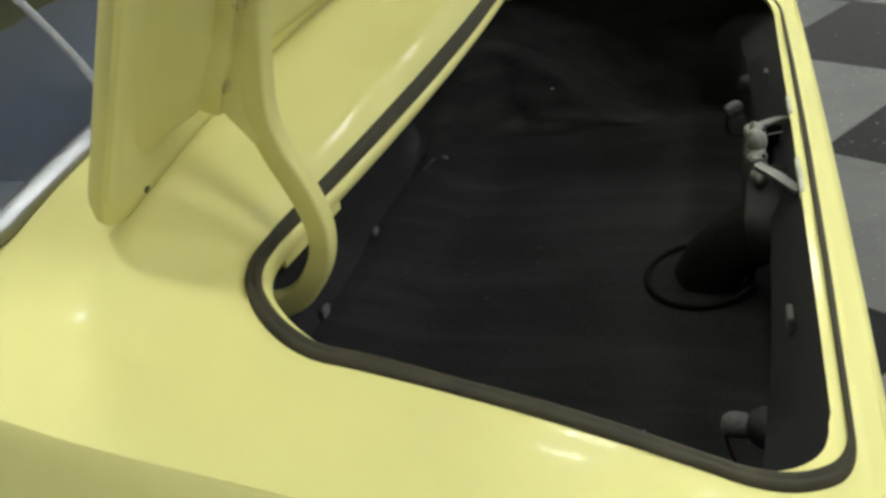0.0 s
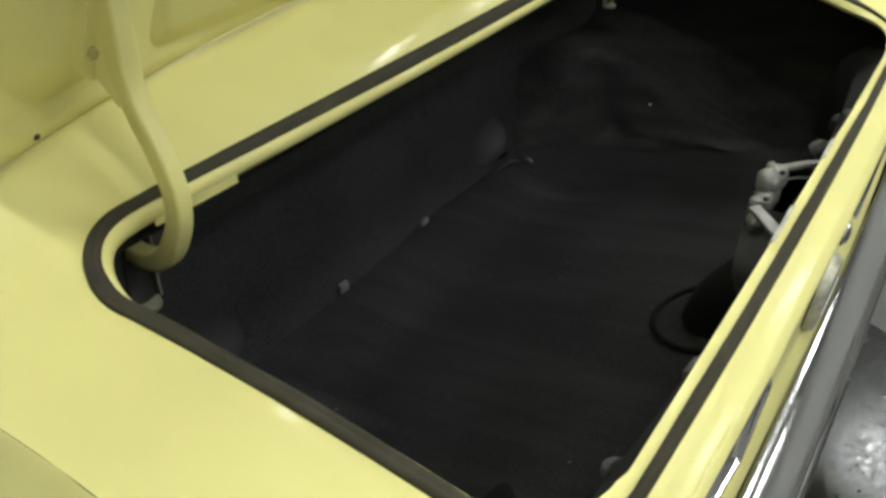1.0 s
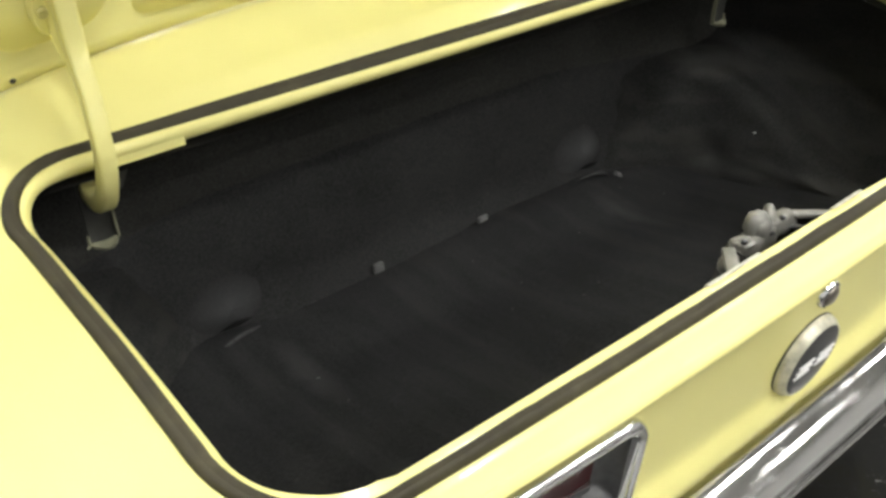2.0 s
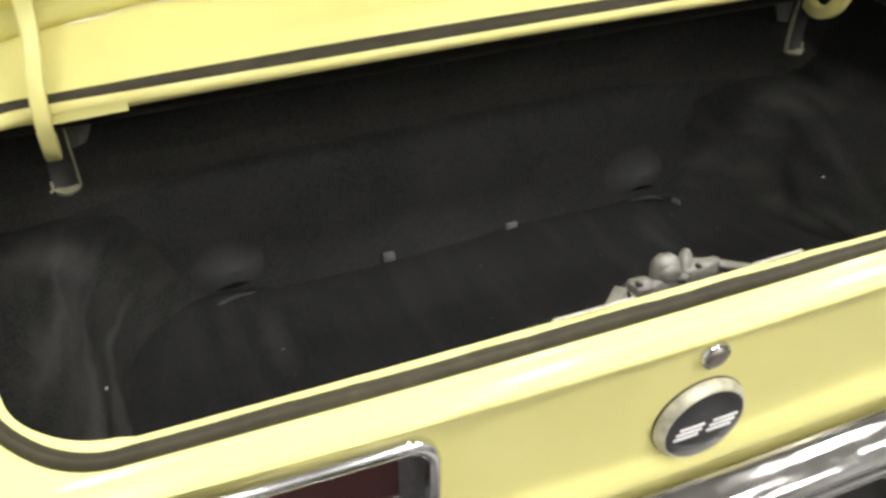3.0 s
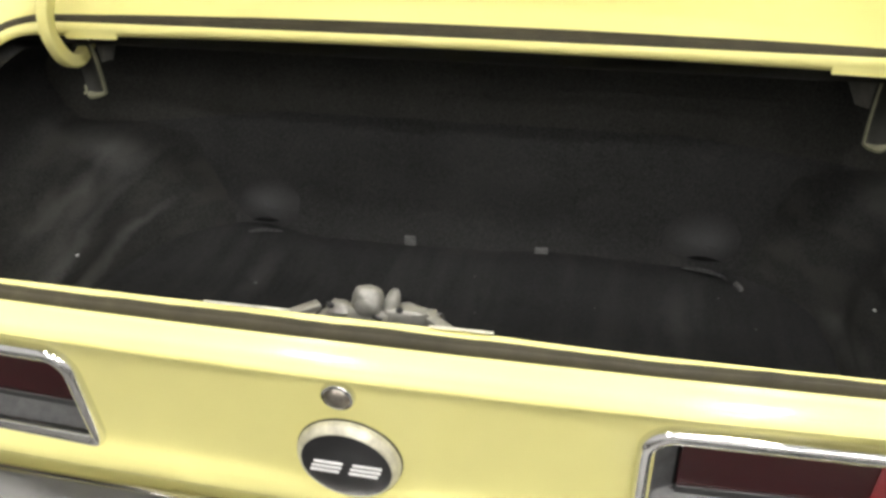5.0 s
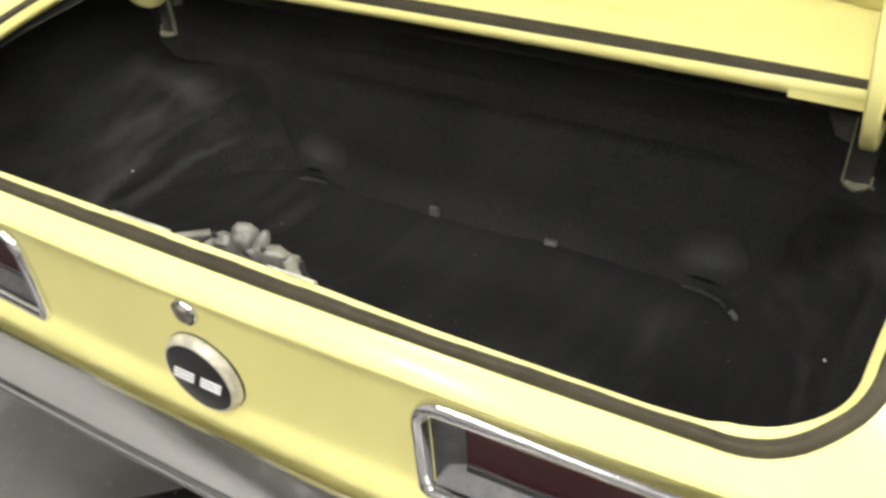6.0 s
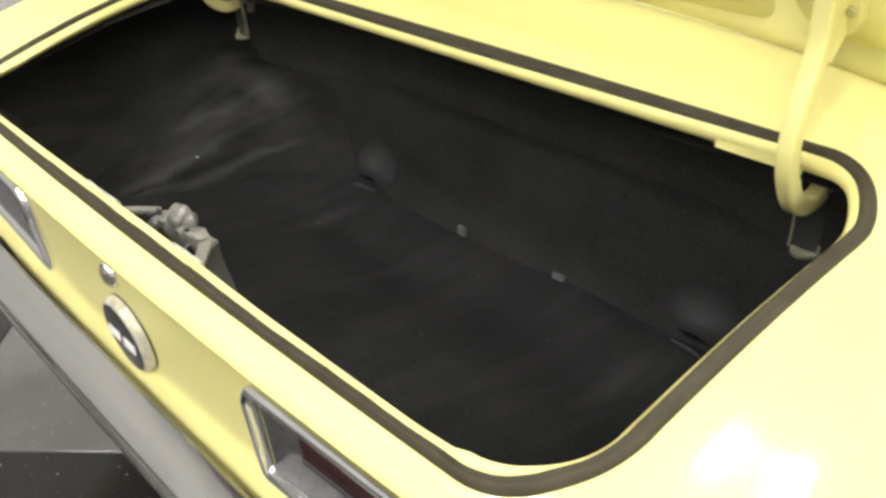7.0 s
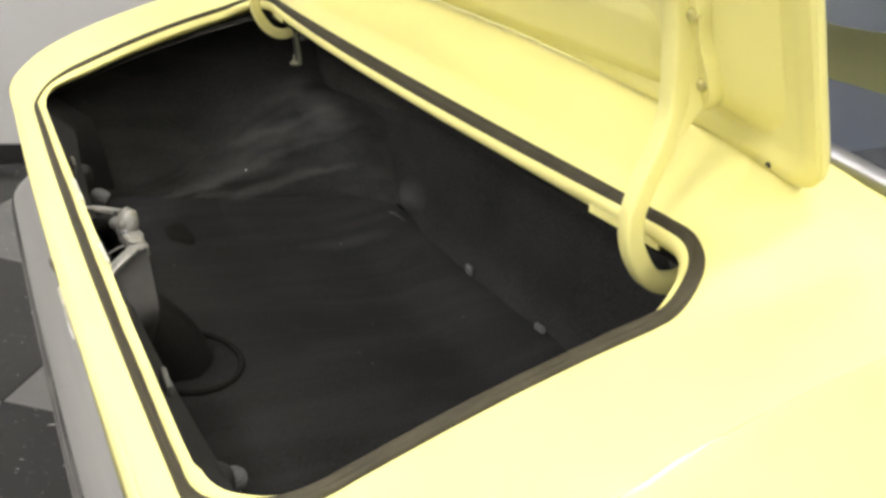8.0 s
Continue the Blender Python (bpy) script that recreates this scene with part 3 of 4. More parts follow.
part("lining_pocket", mesh_data("lining_pocket", *lattice(rows, closed=True), M_hose, 60), car, "dark patch for the shade in a recess")
hook = spline(((0.393, 0.624, 0.556), (0.402, 0.622, 0.548), (0.398, 0.618, 0.540)), 5)
part("lining_clip", mesh_data("lining_clip", *sweep(hook, disc(0.004, 8)), M_tab), car, "pale bent clip")
for s, w in ((1, 0.021), (-1, 0.019)):
    v, f = block(w, 0.008, 0.017, 0.003)
    part("lining_tab", mesh_data("lining_tab", v, f, M_tab), car, "small pale fastening tab", pose(s * 0.1055, 0.657, 0.563, 12, 0, s * 4))

# side linings with the wheelhouse bulging in
def side_rows(s):
    out = []
    for j in range(61):
        y = 0.06 + 0.68 * j / 60
        rise = ease((y - 0.19) / 0.38)
        top = 0.535 + 0.205 * rise  # the wheelhouse rises towards the front out of the quarter well
        roof = deck_z(min(y, 0.42)) - 0.03
        row = []
        pts = spline(((0.575, roof, 0), (0.632, roof + 0.003, 0), (0.672, 0.55 * roof + 0.45 * (top + 0.012), 0), (0.640, min(top + 0.012, roof - 0.03), 0), (0.588, min(top - 0.002, roof - 0.045), 0), (0.552 - 0.006 * rise, min(0.535 + (top - 0.535) * 0.78, roof - 0.06), 0), (0.520, 0.531 + (top - 0.535) * 0.33, 0), (0.498, 0.525, 0)), 6)
        for k, p in enumerate(pts):
            fade = min(1.0, k / 8)
            fold = 1 - abs(noise.noise(Vector((y * 4 + k * 0.18, k * 0.42 - y * 2, 5 * s))))
            w = fade * (0.011 * (0.8 - fold) * 0.8 + 0.005 * noise.noise(Vector((y * 20, k * 0.5, s))))
            u = min(1.0, max(0.0, (y - 0.49) / 0.19))  # sweeps round into the bulkhead
            row.append((s * (p.x + w - 0.13 * u * u * (0.6 + 0.4 * fade)), y, p.y - 0.4 * w))
        out.append(row)
    return out


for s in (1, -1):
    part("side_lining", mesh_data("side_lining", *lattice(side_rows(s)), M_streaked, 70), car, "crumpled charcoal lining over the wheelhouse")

# inside of the tail panel
rows = [[(x, y + 0.10 * min(abs(x), 0.5) ** 2 * ease((0.72 - z) / 0.04) + 0.20 * ease((abs(x) - 0.535) / 0.11) * (0.74 - z + 0.05) * 2, z) for x in (-0.615 + 1.23 * i / 40 for i in range(41))] for y, z in ((0.031, 0.726), (0.042, 0.70), (0.066, 0.67), (0.068, 0.60), (0.060, 0.50))]
part("tail_lining", mesh_data("tail_lining", *lattice(rows), M_black_steel, 45), car, "black painted inside of the tail panel")

# lamp sockets behind the tail panel
for s in (1, -1):
    pod = group_of("lamp_socket", car, pose(0, 0.012, 0))
    can = lathe([(0.016, -0.008), (0.019, -0.004), (0.019, 0.010), (0.016, 0.015), (0.010, 0.018), (0.004, 0.019)], 28)
    part("can", mesh_data("can", *moved(can, pose(s * 0.392, 0.069, 0.640, 12, 0, 0)), M_black_steel), pod, "dark steel socket can")
    part("plug", mesh_data("plug", *moved(lathe([(0.010, -0.012), (0.0125, -0.006), (0.012, 0.006), (0.008, 0.012), (0.003, 0.015)], 16), pose(s * 0.362, 0.094, 0.618, 70, 0, s * 25)), M_tab), pod, "pale bulb plug")
    wire = spline(((s * 0.362, 0.100, 0.612), (s * 0.352, 0.106, 0.596), (s * 0.360, 0.100, 0.574), (s * 0.385, 0.080, 0.560)), 5)
    part("wire", mesh_data("wire", *sweep(wire, disc(0.0018, 6), up=(1, 0, 0)), M_red), pod, "dull red bulb wire")
    part("clip", mesh_data("clip", *moved(block(0.030, 0.006, 0.022, 0.002), pose(s * 0.300, 0.047, 0.690, 0, 8, 0)), M_mount), pod, "small grey panel clip")

# filler neck
neck = group_of("filler_neck", car)
path = spline(((0.0, 0.045, 0.615), (0.004, 0.085, 0.600), (0.012, 0.125, 0.565), (0.016, 0.150, 0.522)), 8)
part("hose", mesh_data("hose", *sweep(path, disc(0.042, 20), up=(1, 0, 0)), M_hose), neck, "black rubber filler hose")
ring = [(0.016 + 0.075 * math.cos(2 * math.pi * i / 36), 0.155 + 0.068 * math.sin(2 * math.pi * i / 36), 0.532) for i in range(36)]
part("grommet", mesh_data("grommet", *sweep(ring, disc(0.004, 10), closed=True), M_hose), neck, "black rubber grommet")

# latch
latch = group_of("latch", car)


def lump(x, y, z, rx, ry, rz, square=1.0, rough=0.10):
    """A rounded, uneven casting lump; square below 1 makes it blockier."""
    def power(v):
        return math.copysign(abs(v) ** square, v)
    rows = []
    for j in range(1, 12):
        b = math.pi * (j / 12 - 0.5)
        row = []
        for i in range(20):
            a = 2 * math.pi * i / 20
            d = Vector((power(math.cos(b)) * power(math.cos(a)), power(math.cos(b)) * power(math.sin(a)), power(math.sin(b))))
            k = 1 + rough * noise.noise(d * 2.2 + Vector((x, y, z)) * 300)
            row.append((x + rx * d.x * k, y + ry * d.y * k, z + rz * d.z * k))
        rows.append(row)
    return lattice(rows, closed=True, caps=True)


def gusset(u, k):
    """The latch's apron: k across, u down from the latch; it widens and its sides fold back to the tail."""
    half = 0.058 + 0.046 * ease(u / 0.6) - 0.012 * ease((u - 0.6) / 0.4)
    side = ease((abs(k) - 0.72) / 0.28)
    return (0.016 + half * max(-1.0, min(1.0, k / 0.82)), 0.089 + 0.006 * math.sin(3 * u) - 0.040 * side + 0.0012 * math.sin(9 * k + 4 * u), 0.7225 - 0.115 * u - 0.006 * side)


rows = [[gusset(j / 10, -1 + i / 8) for i in range(17)] for j in range(11)]
part("apron", mesh_data("apron", *slab(rows, (0, -0.002, -0.001)), M_plate, 50), latch, "dull grey sheet apron")
part("body", mesh_data("latch_body", *joined(lump(0.006, 0.081, 0.714, 0.028, 0.012, 0.011, 0.65, 0.25), lump(-0.024, 0.080, 0.716, 0.013, 0.011, 0.011, 0.8, 0.3), lump(-0.043, 0.077, 0.708, 0.018, 0.011, 0.011), lump(0.038, 0.080, 0.719, 0.020, 0.011, 0.010, 0.6, 0.3), lump(0.057, 0.083, 0.716, 0.010, 0.010, 0.009, 0.6, 0.3)), M_cast, 50), latch, "lumpy cast latch body")
part("knob", mesh_data("knob", *joined(lump(0.003, 0.080, 0.7295, 0.0145, 0.0105, 0.0145, 0.75, 0.16), lump(0.004, 0.073, 0.7275, 0.0120, 0.0060, 0.0095, 0.9, 0.1)), M_cast, 50), latch, "rounded cast striker knob")
part("horn", mesh_data("horn", *moved(lathe([(0.0078, -0.012), (0.0066, 0.0), (0.0052, 0.005), (0.003, 0.0085), (0.001, 0.009)], 12), pose(0.026, 0.081, 0.735, -8, 14, 0)), M_cast, 40), latch, "short cast horn")
for x, z, w in ((0.014, 0.719, 0.010), (0.034, 0.7285, 0.006), (-0.030, 0.7265, 0.007)):
    part("slot", mesh_data("slot", *moved(block(w, 0.006, 0.005, 0.0015, 1), pose(x, 0.0715, z, 0, 20, 0)), M_black), latch, "dark slot")
for x0, x1 in ((-0.088, -0.044), (0.106, 0.058)):
    arm = spline(((x0, 0.038, 0.709), ((x0 * 0.6 + x1 * 0.4), 0.056, 0.7165), (x1, 0.080, 0.7215)), 5)
    part("stay", mesh_data("stay", *sweep(arm, rounded(0.013, 0.006, 0.002, 2)), M_cast), latch, "flat steel stay")
part("wire", mesh_data("wire", *sweep(spline(((0.058, 0.047, 0.713), (0.048, 0.062, 0.716), (0.040, 0.074, 0.715)), 4), disc(0.0013, 6)), M_tab), latch, "thin bare wire")
for x0, x1 in ((-0.134, -0.056), (0.068, 0.122)):
    xs = [x0 + (x1 - x0) * i / 10 for i in range(11)]
    rows = [[(x, y + 0.0003 * math.sin(70 * x), z) for x in xs] for y, z in ((0.0365, 0.7346), (0.0396, 0.7342), (0.0410, 0.7316), (0.0404, 0.7260))]
    part("bare_strip", mesh_data("bare_strip", *slab(rows, (0, -0.001, -0.001)), M_bare), car, "bare grey strip inside the flange")

# ---------------------------------------------------------------- tail: lamps, filler cap, lock, bumper
def on_panel(x, z, out=0.0):
    """A place on the tail panel."""
    m = min(abs(x), 0.5) ** 2
    h = z - 0.001 - 0.0433 * (0.6895 - z) - 0.022 * m
    return Vector((x, 0.003 + 0.30 * (0.68 - h) + 0.10 * m - out * 0.958, h - out * 0.287))


TILT = math.degrees(math.atan(0.30))


def lamp_outline(s, grow, n=6):
    """The tail lamp's outline on the panel, grown by some metres."""
    near = 0.2455 if s > 0 else 0.2540
    corners = ((near, 0.688, 0.028), (0.605, 0.688, 0.02), (0.605, 0.5705, 0.018), (near, 0.5705, 0.014))
    out = []
    for k, (x, z, r) in enumerate(corners):
        sx, sz = (-1 if k in (0, 3) else 1), (1 if k < 2 else -1)
        r = max(0.003, r + grow)
        gz = max(grow, -0.019) * (1.35 if sz < 0 and grow < -0.005 else 1.0)  # the surround is deeper along its foot
        cx, cz = x + sx * grow - sx * r, z + sz * gz - sz * r
        start = (180, 90, 0, -90)[k]
        for i in range(n + 1):
            a = radians(start - 90 * i / n)
            out.append((s * (cx + r * math.cos(a)), cz + r * math.sin(a)))
    return out


def lamp_ring(s, grow, out):
    return [on_panel(x, z, out) for x, z in lamp_outline(s, grow)]


def clipped(s, z0, z1, out, x0=0.282, x1=0.590):
    xs = [x0 + (x1 - x0) * i / 16 for i in range(17)]
    return slab([[on_panel(s * x, z, out) for x in xs] for z in (z0, (z0 + z1) / 2, z1)], (0, 0.006, 0.001))


for s in (1, -1):
    lamp = group_of("tail_lamp", car)
    tagged(lamp, "wide red tail lamp in a chrome surround")
    rows = [lamp_ring(s, g, o) for g, o in ((0.001, -0.002), (0.001, 0.005), (-0.002, 0.009), (-0.006, 0.010), (-0.0105, 0.008), (-0.0118, 0.003), (-0.0122, -0.004))]
    part("bezel", mesh_data("bezel", *lattice(rows, closed=True), M_chrome, 40), lamp, "bright chrome surround")
    rows = [lamp_ring(s, g, o) for g, o in ((-0.0118, 0.002), (-0.0135, -0.010), (-0.018, -0.016), (-0.034, -0.023))]
    part("housing", mesh_data("housing", *lattice(rows, closed=True), M_bucket, 40), lamp, "grey recessed housing")
    part("red_lens", mesh_data("red_lens", *clipped(s, 0.605, 0.680, -0.018), M_red), lamp, "dark ruby upper lens")
    part("red_segment", mesh_data("red_segment", *clipped(s, 0.6065, 0.678, -0.0165, 0.437, 0.455), M_red_bright), lamp, "brighter red segment")
    part("clear_lens", mesh_data("clear_lens", *clipped(s, 0.574, 0.6035, -0.016), M_smoke), lamp, "smoke grey lower lens")
    part("divider", mesh_data("divider", *clipped(s, 0.6035, 0.605, -0.015), M_chrome), lamp, "thin chrome divider")

cap = group_of("filler_cap", car, Matrix.Translation(on_panel(0.0, 0.607)) @ pose(0, 0, 0, 90 + TILT, 0, 0))
tagged(cap, "round filler cap with a black emblem face")
part("rim", mesh_data("rim", *lathe([(0.0475, -0.004), (0.0478, 0.004), (0.0468, 0.007), (0.0455, 0.008), (0.0450, 0.009), (0.0437, 0.0112), (0.0420, 0.0122), (0.0410, 0.0115)], 56), M_beige, 40), cap, "pale silvery yellow rim")
part("gasket", mesh_data("gasket", *lathe([(0.0485, -0.003), (0.0485, 0.0008), (0.047, 0.0012)], 48), M_black), cap, "thin dark gasket")
part("face", mesh_data("face", *lathe([(0.0413, 0.008), (0.0413, 0.0118), (0.039, 0.0126), (0.02, 0.0132)], 48), M_black), cap, "satin black face")
for gx in (-0.0178, 0.0178):
    for k, (dx, wide) in enumerate(((0.0024, 0.027), (0.0, 0.028), (-0.0024, 0.027))):
        part("emblem_bar", mesh_data("emblem_bar", *block(wide, 0.0031, 0.002, 0.0010, 2), M_white), cap, "raised white emblem bar", pose(gx + dx, 0.0048 - 0.0059 * k, 0.0138))

lock = group_of("boot_lock", car, Matrix.Translation(on_panel(-0.0005, 0.6805, -0.001)) @ pose(0, 0, 0, 90 + TILT, 0, 0))
part("collar", mesh_data("collar", *lathe([(0.0152, -0.003), (0.0152, 0.003), (0.0138, 0.006), (0.0118, 0.0065), (0.011, 0.004)], 32), M_chrome), lock, "chrome collar")
part("barrel", mesh_data("barrel", *lathe([(0.0115, 0.0), (0.0115, 0.0050), (0.0104, 0.0078), (0.0075, 0.0096), (0.003, 0.0104), (0.001, 0.0105)], 28), M_cast_dark), lock, "dull metal barrel")

# bumper
BUMP = [(0.038, 0.490), (0.037, 0.520), (0.0350, 0.5255), (0.032, 0.5280), (0.0280, 0.5268), (0.021, 0.5225), (0.011, 0.5140), (0.004, 0.5065), (0.000, 0.5010), (-0.003, 0.4965), (-0.0045, 0.4935), (-0.0050, 0.4905), (-0.0050, 0.4880), (-0.0054, 0.4860), (-0.0062, 0.4845), (-0.0070, 0.4825), (-0.0076, 0.480), (-0.0055, 0.477), (0.004, 0.470), (0.012, 0.465), (0.0145, 0.462), (0.0145, 0.457), (0.018, 0.452), (0.028, 0.447), (0.06, 0.444)]


def bumper_row(y, z):
    half = [(0.66 * i / 36, y + 0.006 * (i / 36) ** 2) for i in range(37)]
    r = 0.16
    for i in range(1, 15):
        a = radians(-90 + 90 * i / 14)
        half.append((0.66 + (r + 0.05 - y) * math.cos(a) * 0.95, y + 0.006 + r + r * math.sin(a)))
    half += [(half[-1][0], half[-1][1] + 0.02 * k) for k in range(1, 10)]
    return [(-x, yy, z) for x, yy in reversed(half[1:])] + [(x, yy, z) for x, yy in half]


bumper = part("bumper", mesh_data("bumper", *lattice([bumper_row(*p) for p in BUMP + [BUMP[0]]]), M_bumper, 28), car, "chrome rear bumper bar")

# ---------------------------------------------------------------- boot lid and hinges
LEAN = (-0.5, 0.866)


def lid_at(u, v, w):
    """On the lid: across, up from its lower edge, and out towards the boot."""
    return Vector((u, 0.491 + LEAN[0] * v - 0.866 * w, top_z(min(abs(u), 0.62)) + 0.005 - 0.014 * (min(abs(u), 0.62) / 0.6) ** 4 + LEAN[1] * v - 0.5 * w))


def lid_outline(inset, r):
    w, h = 0.593 - inset, 0.50
    pts = []
    for k, (cx, cv) in enumerate(((w - r, inset + r), (w - r, h - inset - r), (-w + r, h - inset - r), (-w + r, inset + r))):
        for i in range(9):
            a = radians(-90 + 90 * k + 90 * i / 8)
            pts.append((cx + r * math.cos(a), cv + r * math.sin(a)))
        if k in (1, 3):
            for i in range(1, 40):
                t = i / 40
                pts.append(((w - r) * (1 - 2 * t) * (1 if k == 1 else -1), (h - inset) if k == 1 else inset))
    return pts


lid = group_of("boot_lid", car)
tagged(lid, "raised yellow boot lid seen from underneath")
shell = []
for inset, r, w in ((0.02, 0.03, -0.014), (0.004, 0.04, -0.012), (0.0, 0.042, -0.006), (0.0, 0.042, 0.0), (0.003, 0.04, 0.003), (0.018, 0.03, 0.003), (0.022, 0.028, 0.0)):
    shell.append([lid_at(u, v, w) for u, v in lid_outline(inset, r)])
part("outer_skin", mesh_data("outer_skin", *lattice(shell, closed=True, caps=True), M_paint, 45), lid, "yellow enamel outer skin with hemmed edge")


def pressed(u0, u1, v0, v1, h, r=0.02, edge=0.024):
    """A pressed rib on the underside."""
    rings = []
    for inset, w in ((0, -0.002), (edge * 0.12, h * 0.04), (edge * 0.35, h * 0.30), (edge * 0.65, h * 0.78), (edge * 0.88, h * 0.97), (edge, h)):
        ring = []
        a, b, c, d = u0 + inset, u1 - inset, v0 + inset, v1 - inset
        rr = max(0.004, r - inset * 0.6)
        for k, (cx, cv) in enumerate(((b - rr, c + rr), (b - rr, d - rr), (a + rr, d - rr), (a + rr, c + rr))):
            for i in range(7):
                t = radians(-90 + 90 * k + 90 * i / 6)
                ring.append(lid_at(cx + rr * math.cos(t), cv + rr * math.sin(t), w))
        rings.append(ring)
    return lattice(rings, closed=True, caps=True)


for name, box in (("side_rib", (0.425, 0.562, 0.028, 0.47, 0.026, 0.045, 0.050)), ("side_rib", (-0.562, -0.425, 0.028, 0.47, 0.026, 0.045, 0.050)), ("lower_rib", (-0.42, 0.42, 0.022, 0.115, 0.008)), ("upper_rib", (-0.42, 0.42, 0.40, 0.48, 0.008)), ("cross_rib", (0.05, 0.14, 0.122, 0.395, 0.007)), ("cross_rib", (-0.14, -0.05, 0.122, 0.395, 0.007))):
    part(name, mesh_data(name, *pressed(*box), M_paint, 50), lid, "yellow pressed stiffening rib")

for s in (1, -1):
    arm = group_of("hinge_arm", car)
    tagged(arm, "yellow gooseneck boot hinge arm")
    # along the lid, then down to the hook under the flange
    path = spline([(s * x, y, z) for x, y, z in ((0.494, 0.322, 1.212), (0.494, 0.347, 1.156), (0.494, 0.3815, 1.091), (0.494, 0.394, 1.052), (0.494, 0.4025, 1.014), (0.496, 0.3985, 0.985), (0.498, 0.390, 0.964), (0.501, 0.383, 0.945), (0.503, 0.380, 0.925), (0.5045, 0.384, 0.906), (0.506, 0.394, 0.889), (0.507, 0.410, 0.8725), (0.508, 0.428, 0.8645), (0.509, 0.446, 0.8650), (0.510, 0.459, 0.872), (0.510, 0.470, 0.884))], 6)
    n, scale = len(path), []
    for i in range(n):
        t = i / (n - 1)
        low = ease((t - 0.22) / 0.16)
        scale.append((0.0205 - 0.0025 * low + 0.001 * math.sin(19 * t), 0.0185 - 0.0025 * low))
    part("strap", mesh_data("strap", *sweep(path, rounded(1.0, 1.0, 0.17, 3), up=(1.0, 0, 0), scale=scale), M_paint, 50), arm, "yellow painted steel strap")
    foot = []
    for w, g in ((0.022, 0.0), (0.034, 0.0), (0.0375, 0.10)):
        foot.append([lid_at(s * (0.500 + a * (1 - g)), 0.115 + b * (1 - g * 0.6), w) for a, b in ((-0.012, -0.052), (-0.002, -0.054), (0.007, -0.051), (0.013, -0.044), (0.0165, -0.034), (0.017, -0.020), (0.014, -0.004), (0.012, 0.018), (0.014, 0.030), (0.0155, 0.042), (0.012, 0.054), (0.004, 0.060), (-0.012, 0.062))])
    part("foot", mesh_data("foot", *lattice(foot, closed=True, caps=True), M_paint, 40), arm, "bolted hinge foot")
    strap_side = ((0.3815, 1.091), (0.389, 1.068), (0.3965, 1.042), (0.4015, 1.020), (0.4005, 0.998))
    lid_side = [lid_at(s * 0.494, v, w) for v, w in ((0.150, 0.030), (0.125, 0.030), (0.098, 0.031), (0.070, 0.034))] + [Vector((0, 0.4085, 0.996))]
    rows = [[(s * (0.4885 + 0.004 * k), y + (q.y - y) * k, z + (q.z - z) * k) for k in (0, 0.25, 0.5, 0.75, 1)] for (y, z), q in zip(strap_side, lid_side)]
    part("gusset", mesh_data("gusset", *slab(rows, (s * 0.013, 0, 0)), M_paint, 40), arm, "yellow web between strap and foot")
    for v in (0.090, 0.150):
        m = Matrix.Translation(lid_at(s * 0.508, v, 0.0365)) @ pose(0, 0, 0, 120, 0, 0)
        part("bolt", mesh_data("bolt", *lathe([(0.0062, -0.001), (0.0062, 0.001), (0.0045, 0.0013), (0.0045, 0.004), (0.0034, 0.005), (0.002, 0.0046)], 12), M_bolt), arm, "hex hinge bolt", m)
    part("drain_hole", mesh_data("drain_hole", *lathe([(0.0030, 0.0008), (0.0026, 0.0012), (0.0022, -0.001), (0.001, -0.0012)], 14), M_black), lid, "small dark drain hole", Matrix.Translation(lid_at(s * 0.536, 0.009, 0.0032)) @ pose(0, 0, 0, 120, 0, 0))
    # steel bracket under the flange: a channel facing the tail, with a curled tongue
    bracket = group_of("hinge_bracket", car, pose(-0.003, 0.012, -0.008) if s > 0 else None)
    edge = spline(((0.446, 0.893, 0), (0.455, 0.873, 0), (0.464, 0.847, 0), (0.470, 0.824, 0), (0.471, 0.814, 0)), 4)
    rows = [[(s * (0.4935 + 0.028 * k), p.x + 0.004 * math.sin(math.pi * k), p.y) for k in (0, 0.25, 0.5, 0.75, 1)] for p in edge]
    # web coloured darker than the rest of the bracket, for the shade on it
    part("web", mesh_data("web", *slab(rows, (0, 0.003, 0.0005)), M_web_shade, 40), bracket, "steel web, darkened for shade")
    rows = [[(s * 0.4925, p.x + d * (0.4 + 0.6 * ease(i / 6)), p.y) for d in (-0.0035, -0.002, 0.001, 0.003)] for i, p in enumerate(edge)]
    part("side_flange", mesh_data("side_flange", *slab(rows, (s * 0.0022, 0, 0)), M_bracket, 40), bracket, "pale edged side flange")
    hooked = spline([(s * 0.5225, p.x - 0.001, p.y) for p in edge[-5:]] + [(s * 0.526, 0.469, 0.812)], 3)
    part("hook_edge", mesh_data("hook_edge", *sweep(hooked, disc(0.0016, 6), up=(1, 0, 0)), M_bracket, 40), bracket, "pale bent edge")
    rows = [[(s * (0.508 + 0.0155 * k * (1 - 0.45 * u)), 0.471 - 0.013 * u + 0.003 * k * k, 0.8145 - 0.004 * u - 0.006 * u * (1 - u) + 0.002 * k * k) for k in (-1, -0.5, 0, 0.5, 1)] for u in (0, 0.25, 0.5, 0.75, 1)]
    part("tongue", mesh_data("tongue", *slab(rows, (0, 0.001, -0.003)), M_bracket, 60), bracket, "oversprayed curled tongue")
    rows = [[(s * (0.492 - 0.036 * k * (1 - 0.55 * u)), 0.452 + 0.014 * u + 0.003 * math.sin(7 * k + 2 * u), 0.897 - 0.040 * u + 0.004 * k) for k in (0, 0.25, 0.5, 0.75, 1)] for u in (0, 0.25, 0.5, 0.75, 1)]
